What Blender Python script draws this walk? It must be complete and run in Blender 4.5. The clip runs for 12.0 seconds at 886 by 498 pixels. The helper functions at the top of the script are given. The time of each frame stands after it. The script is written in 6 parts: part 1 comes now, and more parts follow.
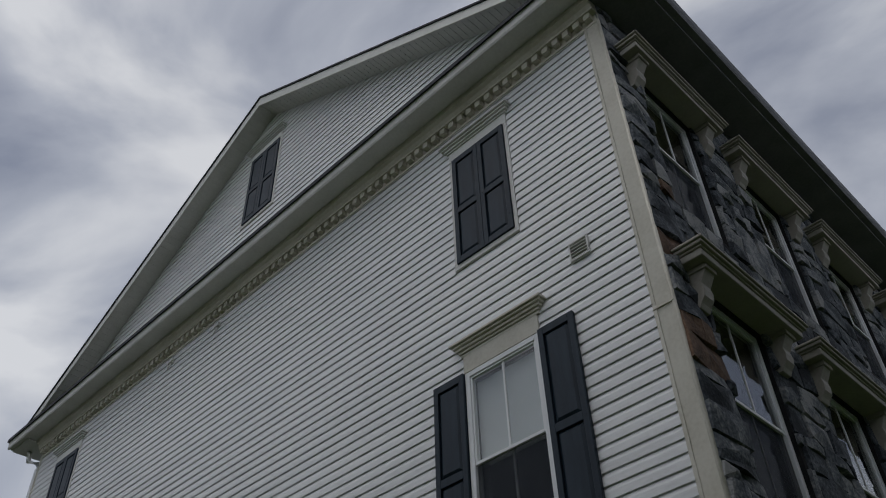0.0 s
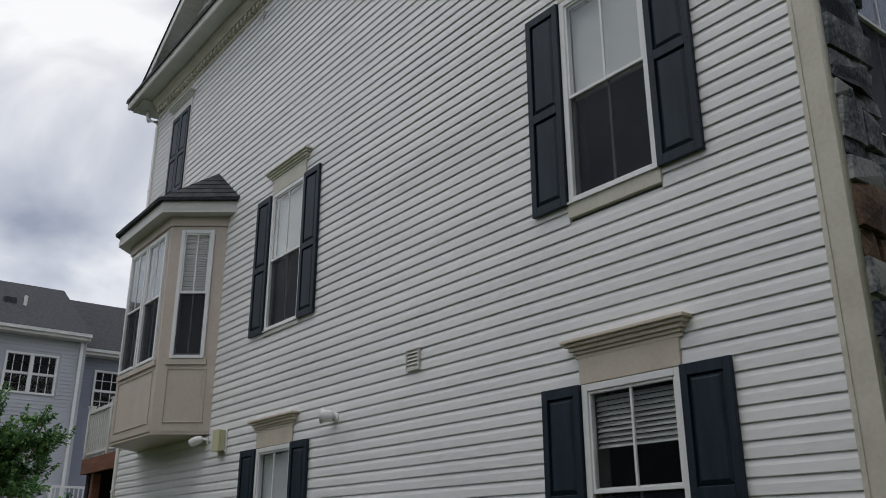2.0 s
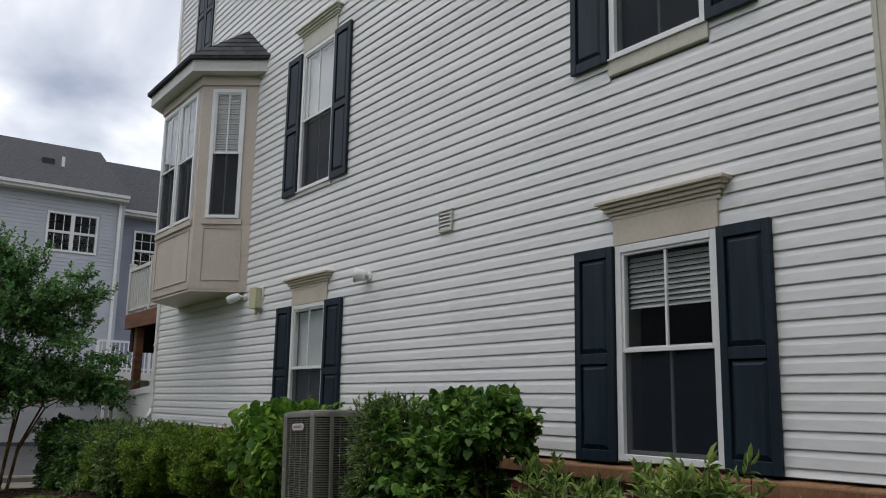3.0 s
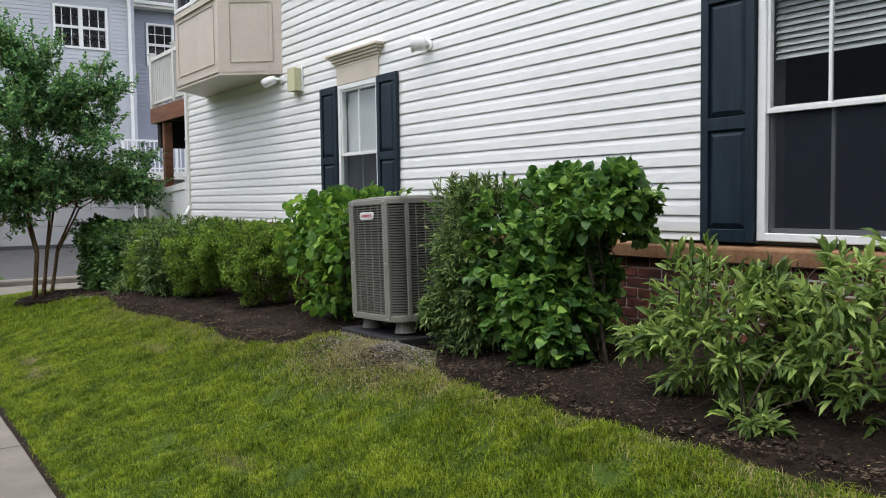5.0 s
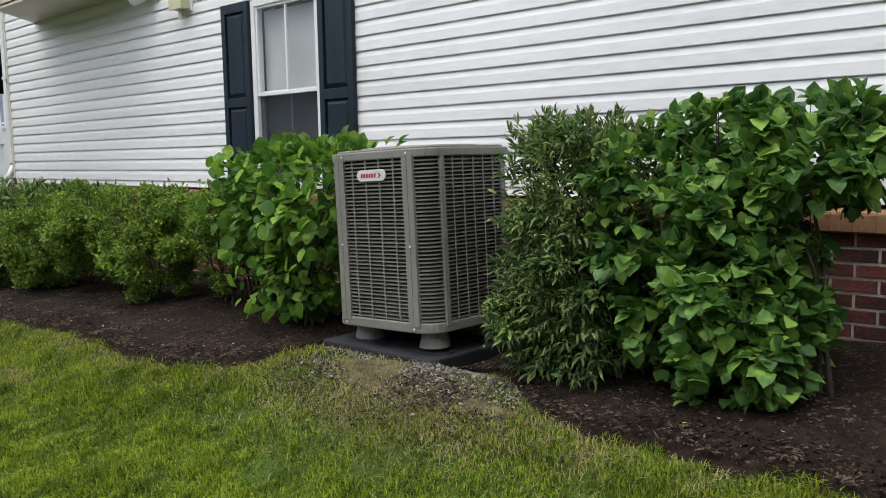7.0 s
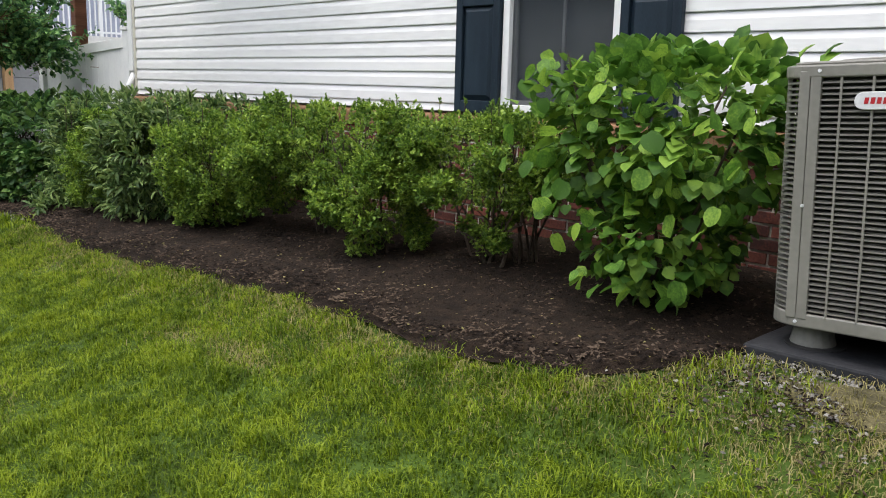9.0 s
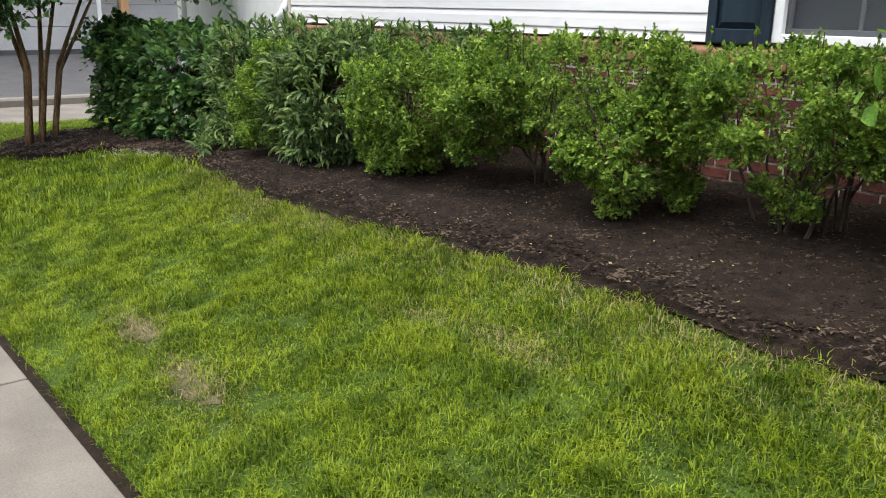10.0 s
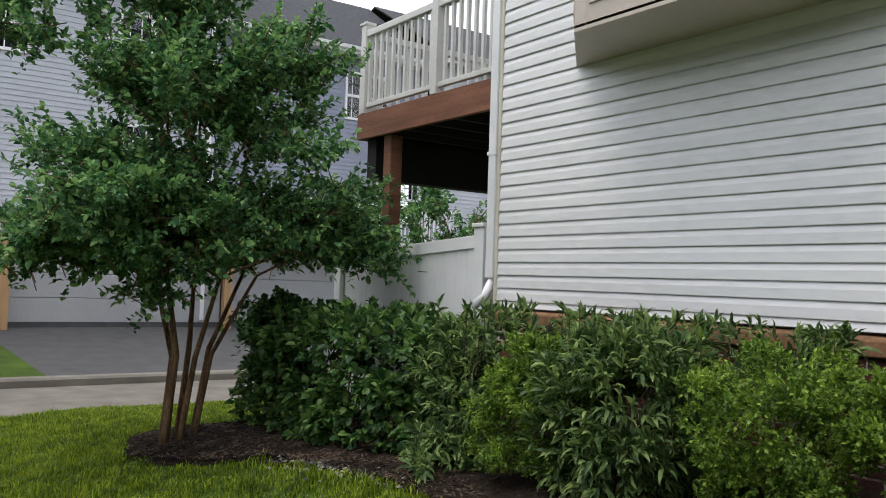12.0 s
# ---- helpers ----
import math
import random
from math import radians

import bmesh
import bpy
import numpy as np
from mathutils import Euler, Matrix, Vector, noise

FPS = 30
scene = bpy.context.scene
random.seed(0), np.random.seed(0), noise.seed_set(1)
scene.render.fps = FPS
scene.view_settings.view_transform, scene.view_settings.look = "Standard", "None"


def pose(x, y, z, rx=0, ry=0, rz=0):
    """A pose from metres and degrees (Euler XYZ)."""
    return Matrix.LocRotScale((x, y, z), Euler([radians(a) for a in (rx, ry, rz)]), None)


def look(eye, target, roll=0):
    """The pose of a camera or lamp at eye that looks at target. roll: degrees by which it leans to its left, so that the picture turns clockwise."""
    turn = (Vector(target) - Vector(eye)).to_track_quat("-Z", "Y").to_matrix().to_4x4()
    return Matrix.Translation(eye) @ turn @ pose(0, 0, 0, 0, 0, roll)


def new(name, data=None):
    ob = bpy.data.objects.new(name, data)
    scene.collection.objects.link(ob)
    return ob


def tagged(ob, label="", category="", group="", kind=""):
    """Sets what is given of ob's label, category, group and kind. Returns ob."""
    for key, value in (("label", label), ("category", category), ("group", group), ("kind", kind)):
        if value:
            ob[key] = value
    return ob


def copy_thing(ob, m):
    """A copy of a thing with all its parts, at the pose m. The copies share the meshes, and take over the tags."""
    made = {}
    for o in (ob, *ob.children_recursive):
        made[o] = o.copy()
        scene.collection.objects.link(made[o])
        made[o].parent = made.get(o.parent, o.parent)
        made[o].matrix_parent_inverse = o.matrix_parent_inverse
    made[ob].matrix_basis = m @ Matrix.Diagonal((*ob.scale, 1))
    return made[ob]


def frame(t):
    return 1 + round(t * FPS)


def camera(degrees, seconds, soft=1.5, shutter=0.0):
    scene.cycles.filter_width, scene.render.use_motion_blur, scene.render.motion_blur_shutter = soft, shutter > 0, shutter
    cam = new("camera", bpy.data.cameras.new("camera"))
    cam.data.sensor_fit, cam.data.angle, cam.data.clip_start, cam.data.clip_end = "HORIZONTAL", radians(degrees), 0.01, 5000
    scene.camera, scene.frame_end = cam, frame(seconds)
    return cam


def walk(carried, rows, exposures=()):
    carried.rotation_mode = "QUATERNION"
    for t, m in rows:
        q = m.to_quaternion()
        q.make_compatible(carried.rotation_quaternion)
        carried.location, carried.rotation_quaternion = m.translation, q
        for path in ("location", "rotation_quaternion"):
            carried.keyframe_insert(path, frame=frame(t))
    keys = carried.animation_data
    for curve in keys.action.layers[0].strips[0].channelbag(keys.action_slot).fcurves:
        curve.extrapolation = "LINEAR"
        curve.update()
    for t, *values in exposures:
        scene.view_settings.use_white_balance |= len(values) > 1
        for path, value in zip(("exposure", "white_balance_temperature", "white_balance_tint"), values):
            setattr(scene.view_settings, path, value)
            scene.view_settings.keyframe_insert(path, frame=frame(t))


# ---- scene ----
cam = camera(55.0, 12.0, soft=1.0)
PATH = [
    (0, (0.556, -0.384, 2.182), (-0.466, 0.693, 3.522), -2.4),
    (0.5, (0.508, -0.233, 2.186), (-0.688, 0.852, 3.366), -0.5),
    (1, (0.487, -0.146, 2.174), (-0.896, 0.917, 3.153), 0.9),
    (1.5, (0.466, -0.103, 2.17), (-0.982, 1.013, 2.981), -0.3),
    (2, (0.441, -0.091, 2.161), (-1.052, 1.063, 2.824), -0.1),
    (2.5, (0.414, -0.08, 2.155), (-1.156, 1.04, 2.681), 0.9),
    (3, (0.374, -0.048, 2.127), (-1.227, 1.095, 2.488), 1.1),
    (3.5, (0.329, 0.01, 2.091), (-1.292, 1.162, 2.304), 1.1),
    (3.7, (0.29, 0.038, 2.088), (-1.364, 1.153, 2.238), 1.7),
    (5.3, (-1.04, 0.129, 2.056), (-2.665, 1.282, 1.883), -0.6),
    (5.5, (-1.282, 0.123, 2.063), (-2.856, 1.343, 1.883), -0.8),
    (6, (-1.883, 0.235, 2.092), (-3.32, 1.614, 1.906), -1.3),
    (6.5, (-2.475, 0.35, 2.05), (-3.883, 1.756, 1.851), -1.4),
    (6.7, (-2.708, 0.37, 2.04), (-4.103, 1.788, 1.826), -1.3),
    (8.3, (-4.502, 0.305, 1.957), (-5.711, 1.885, 1.75), -0.4),
    (8.5, (-4.715, 0.331, 1.949), (-5.929, 1.9, 1.695), -0.7),
    (9, (-5.25, 0.325, 1.941), (-6.643, 1.71, 1.562), 1.4),
    (9.5, (-5.784, 0.245, 1.944), (-7.239, 1.521, 1.439), 1.1),
    (10, (-6.37, 0.2, 1.943), (-7.862, 1.414, 1.393), 0.9),
    (10.5, (-6.958, 0.161, 1.924), (-8.447, 1.372, 1.359), 0.4),
    (11, (-7.457, 0.169, 1.947), (-8.984, 1.414, 1.601), 0.6),
    (11.5, (-7.927, 0.101, 1.969), (-9.589, 1.211, 1.89), 1.3),
    (12, (-8.499, 0.033, 1.961), (-10.129, 1.191, 2.037), 1.9),
]
EXPOSURES = [(0, -1.1, 6500, 10), (1.0, -0.8, 6700, 10), (1.5, -0.68, 6750, 10), (2.5, -0.38, 6780, 10), (3.7, 0.15, 6760, 10), (5.3, 0.95, 6700, 10), (6.5, 0.85, 6700, 10), (8.5, 1.0, 6780, 11), (9.5, 1.3, 6780, 10), (10.5, 1.48, 6850, 10), (11.2, 1.1, 6780, 10), (12, 0.62, 6780, 10)]
walk(cam, [(t, look(eye, target, roll)) for t, eye, target, roll in PATH], EXPOSURES)

SKY, SUN = 1.0, 1.5
# ---- light ----
world = bpy.data.worlds.new("overcast_sky")
scene.world = world
world.use_nodes = True


def sky_nodes():
    nt = world.node_tree
    nt.nodes.clear()
    out = nt.nodes.new("ShaderNodeOutputWorld")
    sky = nt.nodes.new("ShaderNodeTexSky")
    sky.sky_type, sky.sun_disc = "NISHITA", False
    sky.sun_elevation, sky.sun_rotation = radians(74), radians(195)
    bg_sky = nt.nodes.new("ShaderNodeBackground")
    bg_sky.inputs["Strength"].default_value = 0.05
    nt.links.new(sky.outputs[0], bg_sky.inputs["Color"])
    co = nt.nodes.new("ShaderNodeTexCoord")
    mp = nt.nodes.new("ShaderNodeMapping")
    mp.inputs["Scale"].default_value = (1.5, 1.5, 2.6)
    mp.inputs["Location"].default_value = (1.15, 0.55, 0.2)
    nt.links.new(co.outputs["Generated"], mp.inputs["Vector"])
    big = nt.nodes.new("ShaderNodeTexNoise")
    big.inputs["Scale"].default_value, big.inputs["Detail"].default_value = 1.9, 7.0
    big.inputs["Roughness"].default_value, big.inputs["Distortion"].default_value = 0.48, 0.5
    nt.links.new(mp.outputs[0], big.inputs["Vector"])
    ramp = nt.nodes.new("ShaderNodeValToRGB")
    e = ramp.color_ramp.elements
    e[0].position, e[0].color = 0.36, (0.27, 0.29, 0.36, 1)
    e[1].position, e[1].color = 0.63, (1.0, 1.0, 1.0, 1)
    m = ramp.color_ramp.elements.new(0.5)
    m.color = (0.57, 0.59, 0.645, 1)
    nt.links.new(big.outputs["Fac"], ramp.inputs["Fac"])
    # an overcast sky is brighter overhead
    sep = nt.nodes.new("ShaderNodeSeparateXYZ")
    nt.links.new(co.outputs["Generated"], sep.inputs[0])
    grade = nt.nodes.new("ShaderNodeMapRange")
    grade.inputs["From Min"].default_value, grade.inputs["From Max"].default_value = 0.05, 1.0
    grade.inputs["To Min"].default_value, grade.inputs["To Max"].default_value = SKY * 1.35, SKY * 1.22
    nt.links.new(sep.outputs["Z"], grade.inputs["Value"])
    bg = nt.nodes.new("ShaderNodeBackground")
    nt.links.new(grade.outputs[0], bg.inputs["Strength"])
    nt.links.new(ramp.outputs["Color"], bg.inputs["Color"])
    add = nt.nodes.new("ShaderNodeAddShader")
    nt.links.new(bg_sky.outputs[0], add.inputs[0])
    nt.links.new(bg.outputs[0], add.inputs[1])
    nt.links.new(add.outputs[0], out.inputs["Surface"])


sky_nodes()
sun = new("sun", bpy.data.lights.new("sun", "SUN"))
sun.data.energy, sun.data.angle, sun.data.color = SUN, radians(50), (1.0, 0.975, 0.93)
sun.matrix_world = look((-10, -14, 60), (-6, 2, 0))


# ---- materials ----
def mat(name, stops, scale=8.0, rough=0.6, metal=0.0, bump=0.0, fine=60.0, detail=6.0, stretch=(1, 1, 1), rand=0.0, island=False, spec=0.5, coat=0.0, sub=0.0, trans=0.0):
    """Noise-driven colour between two or three stops, with a fine second scale, bump and per-piece variation."""
    m = bpy.data.materials.new(name)
    m.use_nodes = True
    nt = m.node_tree
    b = nt.nodes["Principled BSDF"]
    b.inputs["Roughness"].default_value, b.inputs["Metallic"].default_value = rough, metal
    b.inputs["Specular IOR Level"].default_value = spec
    b.inputs["Coat Weight"].default_value = coat
    co = nt.nodes.new("ShaderNodeTexCoord")
    mp = nt.nodes.new("ShaderNodeMapping")
    mp.inputs["Scale"].default_value = stretch
    nt.links.new(co.outputs["Object"], mp.inputs["Vector"])
    n1 = nt.nodes.new("ShaderNodeTexNoise")
    n1.inputs["Scale"].default_value, n1.inputs["Detail"].default_value = scale, detail
    n2 = nt.nodes.new("ShaderNodeTexNoise")
    n2.inputs["Scale"].default_value, n2.inputs["Detail"].default_value = fine, 3.0
    nt.links.new(mp.outputs[0], n1.inputs["Vector"])
    nt.links.new(mp.outputs[0], n2.inputs["Vector"])
    mix = nt.nodes.new("ShaderNodeMath")
    mix.operation = "MULTIPLY_ADD"
    mix.inputs[1].default_value = 0.4
    nt.links.new(n2.outputs["Fac"], mix.inputs[0])
    sc = nt.nodes.new("ShaderNodeMath")
    sc.operation = "MULTIPLY"
    sc.inputs[1].default_value = 0.6
    nt.links.new(n1.outputs["Fac"], sc.inputs[0])
    nt.links.new(sc.outputs[0], mix.inputs[2])
    fac = mix.outputs[0]
    if rand:
        src = nt.nodes.new("ShaderNodeNewGeometry") if island else nt.nodes.new("ShaderNodeObjectInfo")
        mr = nt.nodes.new("ShaderNodeMapRange")
        mr.inputs["To Min"].default_value, mr.inputs["To Max"].default_value = -rand, rand
        nt.links.new(src.outputs["Random Per Island" if island else "Random"], mr.inputs["Value"])
        ad = nt.nodes.new("ShaderNodeMath")
        nt.links.new(fac, ad.inputs[0])
        nt.links.new(mr.outputs[0], ad.inputs[1])
        fac = ad.outputs[0]
    ramp = nt.nodes.new("ShaderNodeValToRGB")
    e = ramp.color_ramp.elements
    lo, hi = 0.36, 0.64
    e[0].position, e[0].color = lo, (*stops[0], 1)
    e[1].position, e[1].color = hi, (*stops[-1], 1)
    for k, c in enumerate(stops[1:-1], 1):
        e.new(lo + (hi - lo) * k / (len(stops) - 1)).color = (*c, 1)
    nt.links.new(fac, ramp.inputs["Fac"])
    nt.links.new(ramp.outputs["Color"], b.inputs["Base Color"])
    if bump:
        bp = nt.nodes.new("ShaderNodeBump")
        bp.inputs["Strength"].default_value, bp.inputs["Distance"].default_value = bump, 0.02
        nt.links.new(mix.outputs[0], bp.inputs["Height"])
        nt.links.new(bp.outputs[0], b.inputs["Normal"])
    if trans:
        tr = nt.nodes.new("ShaderNodeBsdfTranslucent")
        nt.links.new(ramp.outputs["Color"], tr.inputs["Color"])
        ms = nt.nodes.new("ShaderNodeMixShader")
        ms.inputs["Fac"].default_value = trans
        nt.links.new(b.outputs[0], ms.inputs[1])
        nt.links.new(tr.outputs[0], ms.inputs[2])
        nt.links.new(ms.outputs[0], nt.nodes["Material Output"].inputs["Surface"])
    return m


def glass_mat():
    m = bpy.data.materials.new("window_glass")
    m.use_nodes = True
    b = m.node_tree.nodes["Principled BSDF"]
    b.inputs["Base Color"].default_value = (0.93, 0.96, 0.95, 1)
    b.inputs["Roughness"].default_value, b.inputs["IOR"].default_value = 0.015, 1.5
    b.inputs["Transmission Weight"].default_value = 1.0
    return m


def screen_mat():
    m = bpy.data.materials.new("insect_screen")
    m.use_nodes = True
    nt = m.node_tree
    b = nt.nodes["Principled BSDF"]
    b.inputs["Base Color"].default_value = (0.016, 0.021, 0.029, 1)
    b.inputs["Roughness"].default_value = 0.8
    b.inputs["Specular IOR Level"].default_value = 0.15
    tr = nt.nodes.new("ShaderNodeBsdfTransparent")
    ms = nt.nodes.new("ShaderNodeMixShader")
    ms.inputs["Fac"].default_value = 0.68
    nt.links.new(tr.outputs[0], ms.inputs[1])
    nt.links.new(b.outputs[0], ms.inputs[2])
    nt.links.new(ms.outputs[0], nt.nodes["Material Output"].inputs["Surface"])
    return m


SIDING = mat("white_vinyl_siding", [(0.67, 0.67, 0.67), (0.75, 0.75, 0.75), (0.79, 0.785, 0.78)], scale=0.9, fine=14, rough=0.42, bump=0.03, stretch=(0.5, 1, 3), rand=0.05)
CREAM = mat("cream_painted_trim", [(0.52, 0.45, 0.37), (0.58, 0.51, 0.42), (0.62, 0.55, 0.46)], scale=3, fine=30, rough=0.5, bump=0.03)
YELLOWCREAM = mat("yellowed_cream_trim", [(0.48, 0.45, 0.37), (0.55, 0.52, 0.44), (0.60, 0.57, 0.49)], scale=3, fine=30, rough=0.5, bump=0.03)
OFFWHITE = mat("offwhite_painted_trim", [(0.56, 0.55, 0.52), (0.66, 0.65, 0.62)], scale=3, fine=30, rough=0.5, bump=0.03)
BEIGE = mat("beige_painted_panel", [(0.50, 0.43, 0.37), (0.57, 0.50, 0.43)], scale=2, fine=20, rough=0.5, bump=0.03)
VINYL = mat("white_vinyl_frame", [(0.72, 0.73, 0.74), (0.80, 0.80, 0.80)], scale=4, fine=40, rough=0.35)
NAVY = mat("navy_shutter_plastic", [(0.008, 0.015, 0.024), (0.012, 0.023, 0.035), (0.018, 0.031, 0.045)], scale=4, fine=90, rough=0.45, bump=0.06, stretch=(4, 4, 0.6), spec=0.26)
GLASS, SCREEN = glass_mat(), screen_mat()
BLIND = mat("pale_grey_green_blind", [(0.41, 0.435, 0.445), (0.51, 0.525, 0.54)], scale=5, rough=0.7)
# near-black colour stands in for the missing light indoors
UNLIT_ROOM = mat("unlit_room_black", [(0.008, 0.010, 0.015), (0.018, 0.022, 0.030)], scale=2, rough=0.9)
SHEATHING = mat("grey_wall_sheathing", [(0.10, 0.10, 0.10), (0.16, 0.16, 0.155)], scale=2, fine=20, rough=0.8)
BRICK = mat("red_brick", [(0.045, 0.015, 0.012), (0.105, 0.029, 0.021), (0.19, 0.055, 0.036)], scale=7, fine=90, rough=0.85, bump=0.35, rand=0.12)
BRICKJ = mat("red_brick_far", [(0.045, 0.015, 0.012), (0.105, 0.029, 0.021), (0.19, 0.055, 0.036)], scale=7, fine=90, rough=0.85, bump=0.35, rand=0.12, island=True)
ROWLOCK = mat("orange_brown_ledge_brick", [(0.125, 0.058, 0.028), (0.20, 0.10, 0.047), (0.26, 0.142, 0.072)], scale=5, fine=60, rough=0.8, bump=0.3, rand=0.07)
MORTAR = mat("pale_mortar", [(0.52, 0.49, 0.44), (0.68, 0.65, 0.60)], scale=12, fine=120, rough=0.9, bump=0.4)
STONE = mat("grey_ledge_stone", [(0.024, 0.028, 0.034), (0.066, 0.076, 0.088), (0.14, 0.15, 0.162), (0.29, 0.29, 0.285)], scale=5, fine=38, rough=0.85, bump=0.8, rand=0.13, spec=0.3)
STONEJ = mat("grey_ledge_stone_far", [(0.024, 0.028, 0.034), (0.066, 0.076, 0.088), (0.14, 0.15, 0.162), (0.29, 0.29, 0.285)], scale=5, fine=38, rough=0.85, bump=0.8, rand=0.13, spec=0.3, island=True)
RUST = mat("rust_brown_stone", [(0.04, 0.022, 0.014), (0.11, 0.06, 0.034), (0.19, 0.115, 0.07)], scale=5, fine=38, rough=0.85, bump=0.8)
STONEJOINT = mat("dark_stone_joint", [(0.01, 0.01, 0.011), (0.03, 0.03, 0.03)], scale=9, rough=0.95, bump=0.4, spec=0.2)
HOODM = mat("tan_cast_stone", [(0.30, 0.275, 0.235), (0.38, 0.35, 0.30)], scale=3, fine=30, rough=0.6, bump=0.05)
FAR = mat("grey_plain_wall", [(0.065, 0.075, 0.09), (0.105, 0.115, 0.13)], scale=0.5, fine=4, rough=0.9)
# eave colour with the front soffit's shade put in; the front gutter shares it
DARKEAVE = mat("shade_darkened_eave", [(0.14, 0.14, 0.155), (0.20, 0.20, 0.215)], scale=3, fine=30, rough=0.6, spec=0.3)
YELLOWBOX = mat("pale_yellow_plastic", [(0.48, 0.46, 0.28), (0.56, 0.54, 0.35)], scale=3, fine=30, rough=0.5)
SHINGLE = mat("charcoal_shingle", [(0.016, 0.018, 0.023), (0.029, 0.032, 0.040), (0.050, 0.053, 0.063)], scale=9, fine=140, rough=0.9, bump=0.4, rand=0.08, island=True)
MULCH = mat("dark_brown_mulch", [(0.008, 0.0055, 0.0042), (0.015, 0.010, 0.007), (0.028, 0.0185, 0.0125)], scale=14, fine=110, rough=0.95, bump=0.9, spec=0.15)
CHIP = mat("mulch_chip", [(0.006, 0.004, 0.003), (0.012, 0.008, 0.006), (0.025, 0.016, 0.011), (0.085, 0.062, 0.045)], scale=5, fine=90, rough=0.95, rand=0.15, island=True, spec=0.15)
SOIL = mat("lawn_soil", [(0.022, 0.036, 0.007), (0.038, 0.068, 0.011), (0.06, 0.10, 0.016)], scale=1.2, fine=45, rough=0.95, bump=0.5, spec=0.15)
GRASS = mat("grass_blade", [(0.048, 0.090, 0.005), (0.14, 0.212, 0.010), (0.28, 0.355, 0.024)], scale=4.5, fine=24, rough=0.55, rand=0.13, island=True, trans=0.35, spec=0.25)
STRAW = mat("dry_grass_blade", [(0.15, 0.14, 0.045), (0.26, 0.23, 0.09), (0.36, 0.31, 0.15)], scale=2, fine=20, rough=0.7, rand=0.12, island=True, trans=0.25, spec=0.2)
BARE = mat("bare_dry_earth", [(0.035, 0.030, 0.012), (0.07, 0.060, 0.025), (0.14, 0.12, 0.055)], scale=9, fine=80, rough=0.95, bump=0.7)
CONCRETE = mat("grey_concrete", [(0.105, 0.094, 0.079), (0.145, 0.131, 0.110), (0.19, 0.172, 0.147)], scale=2.2, fine=120, rough=0.8, bump=0.15, rand=0.04)
ASPHALT = mat("asphalt", [(0.04, 0.04, 0.042), (0.065, 0.065, 0.068)], scale=3, fine=200, rough=0.85, bump=0.3)
GRAVEL = mat("grey_gravel", [(0.035, 0.032, 0.028), (0.085, 0.08, 0.07), (0.22, 0.21, 0.19)], scale=5, fine=60, rough=0.85, rand=0.2, island=True)
ACGREY = mat("grey_enamelled_steel", [(0.185, 0.180, 0.160), (0.235, 0.228, 0.203)], scale=4, fine=40, rough=0.42, metal=0.1)
ACDARK = mat("dark_coil", [(0.012, 0.012, 0.012), (0.03, 0.03, 0.03)], scale=30, rough=0.8)
PADM = mat("dark_grey_plastic_pad", [(0.016, 0.017, 0.020), (0.032, 0.033, 0.037)], scale=6, fine=60, rough=0.75, bump=0.15, spec=0.2)
FOOTM = mat("grey_plastic_foot", [(0.18, 0.175, 0.155), (0.25, 0.243, 0.22)], scale=6, rough=0.6)
BADGE = mat("badge_silver", [(0.55, 0.56, 0.58), (0.66, 0.67, 0.68)], scale=6, rough=0.3)
REDINK = mat("badge_red", [(0.35, 0.015, 0.02), (0.42, 0.02, 0.025)], scale=6, rough=0.4)
DECKWOOD = mat("red_brown_stained_wood", [(0.13, 0.05, 0.025), (0.20, 0.08, 0.042), (0.26, 0.11, 0.06)], scale=3, fine=40, rough=0.7, bump=0.2, stretch=(0.4, 0.4, 5))
# deck timber with the shade of the underside put into its colour
UNDERDECK = mat("underdeck_shade_wood", [(0.006, 0.006, 0.006), (0.016, 0.013, 0.012)], scale=3, fine=40, rough=0.85, bump=0.2)
CEDAR = mat("tan_cedar_post", [(0.33, 0.19, 0.09), (0.45, 0.27, 0.13)], scale=3, fine=40, rough=0.7, bump=0.2, stretch=(4, 4, 0.5))
GREYSIDE = mat("pale_grey_siding", [(0.41, 0.425, 0.47), (0.48, 0.50, 0.545)], scale=1, fine=20, rough=0.5)
BLUESIDE = mat("slate_blue_siding", [(0.22, 0.24, 0.31), (0.28, 0.30, 0.37)], scale=1, fine=20, rough=0.5)
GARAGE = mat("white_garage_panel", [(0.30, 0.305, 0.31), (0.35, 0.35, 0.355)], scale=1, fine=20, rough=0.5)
BARK = mat("tan_smooth_bark", [(0.05, 0.028, 0.015), (0.13, 0.076, 0.040), (0.24, 0.155, 0.088)], scale=5, fine=40, rough=0.85, bump=0.5, stretch=(3, 3, 0.5), spec=0.2)
STEM = mat("dark_shrub_stem", [(0.03, 0.02, 0.013), (0.07, 0.05, 0.035)], scale=8, rough=0.85, bump=0.3)


def leaf_mat(name, a, b, c, gloss=0.5, trans=0.35, rand=0.15):
    return mat(name, [a, b, c], scale=8.0, fine=30, rough=gloss, rand=rand, island=True, trans=trans, spec=0.32)


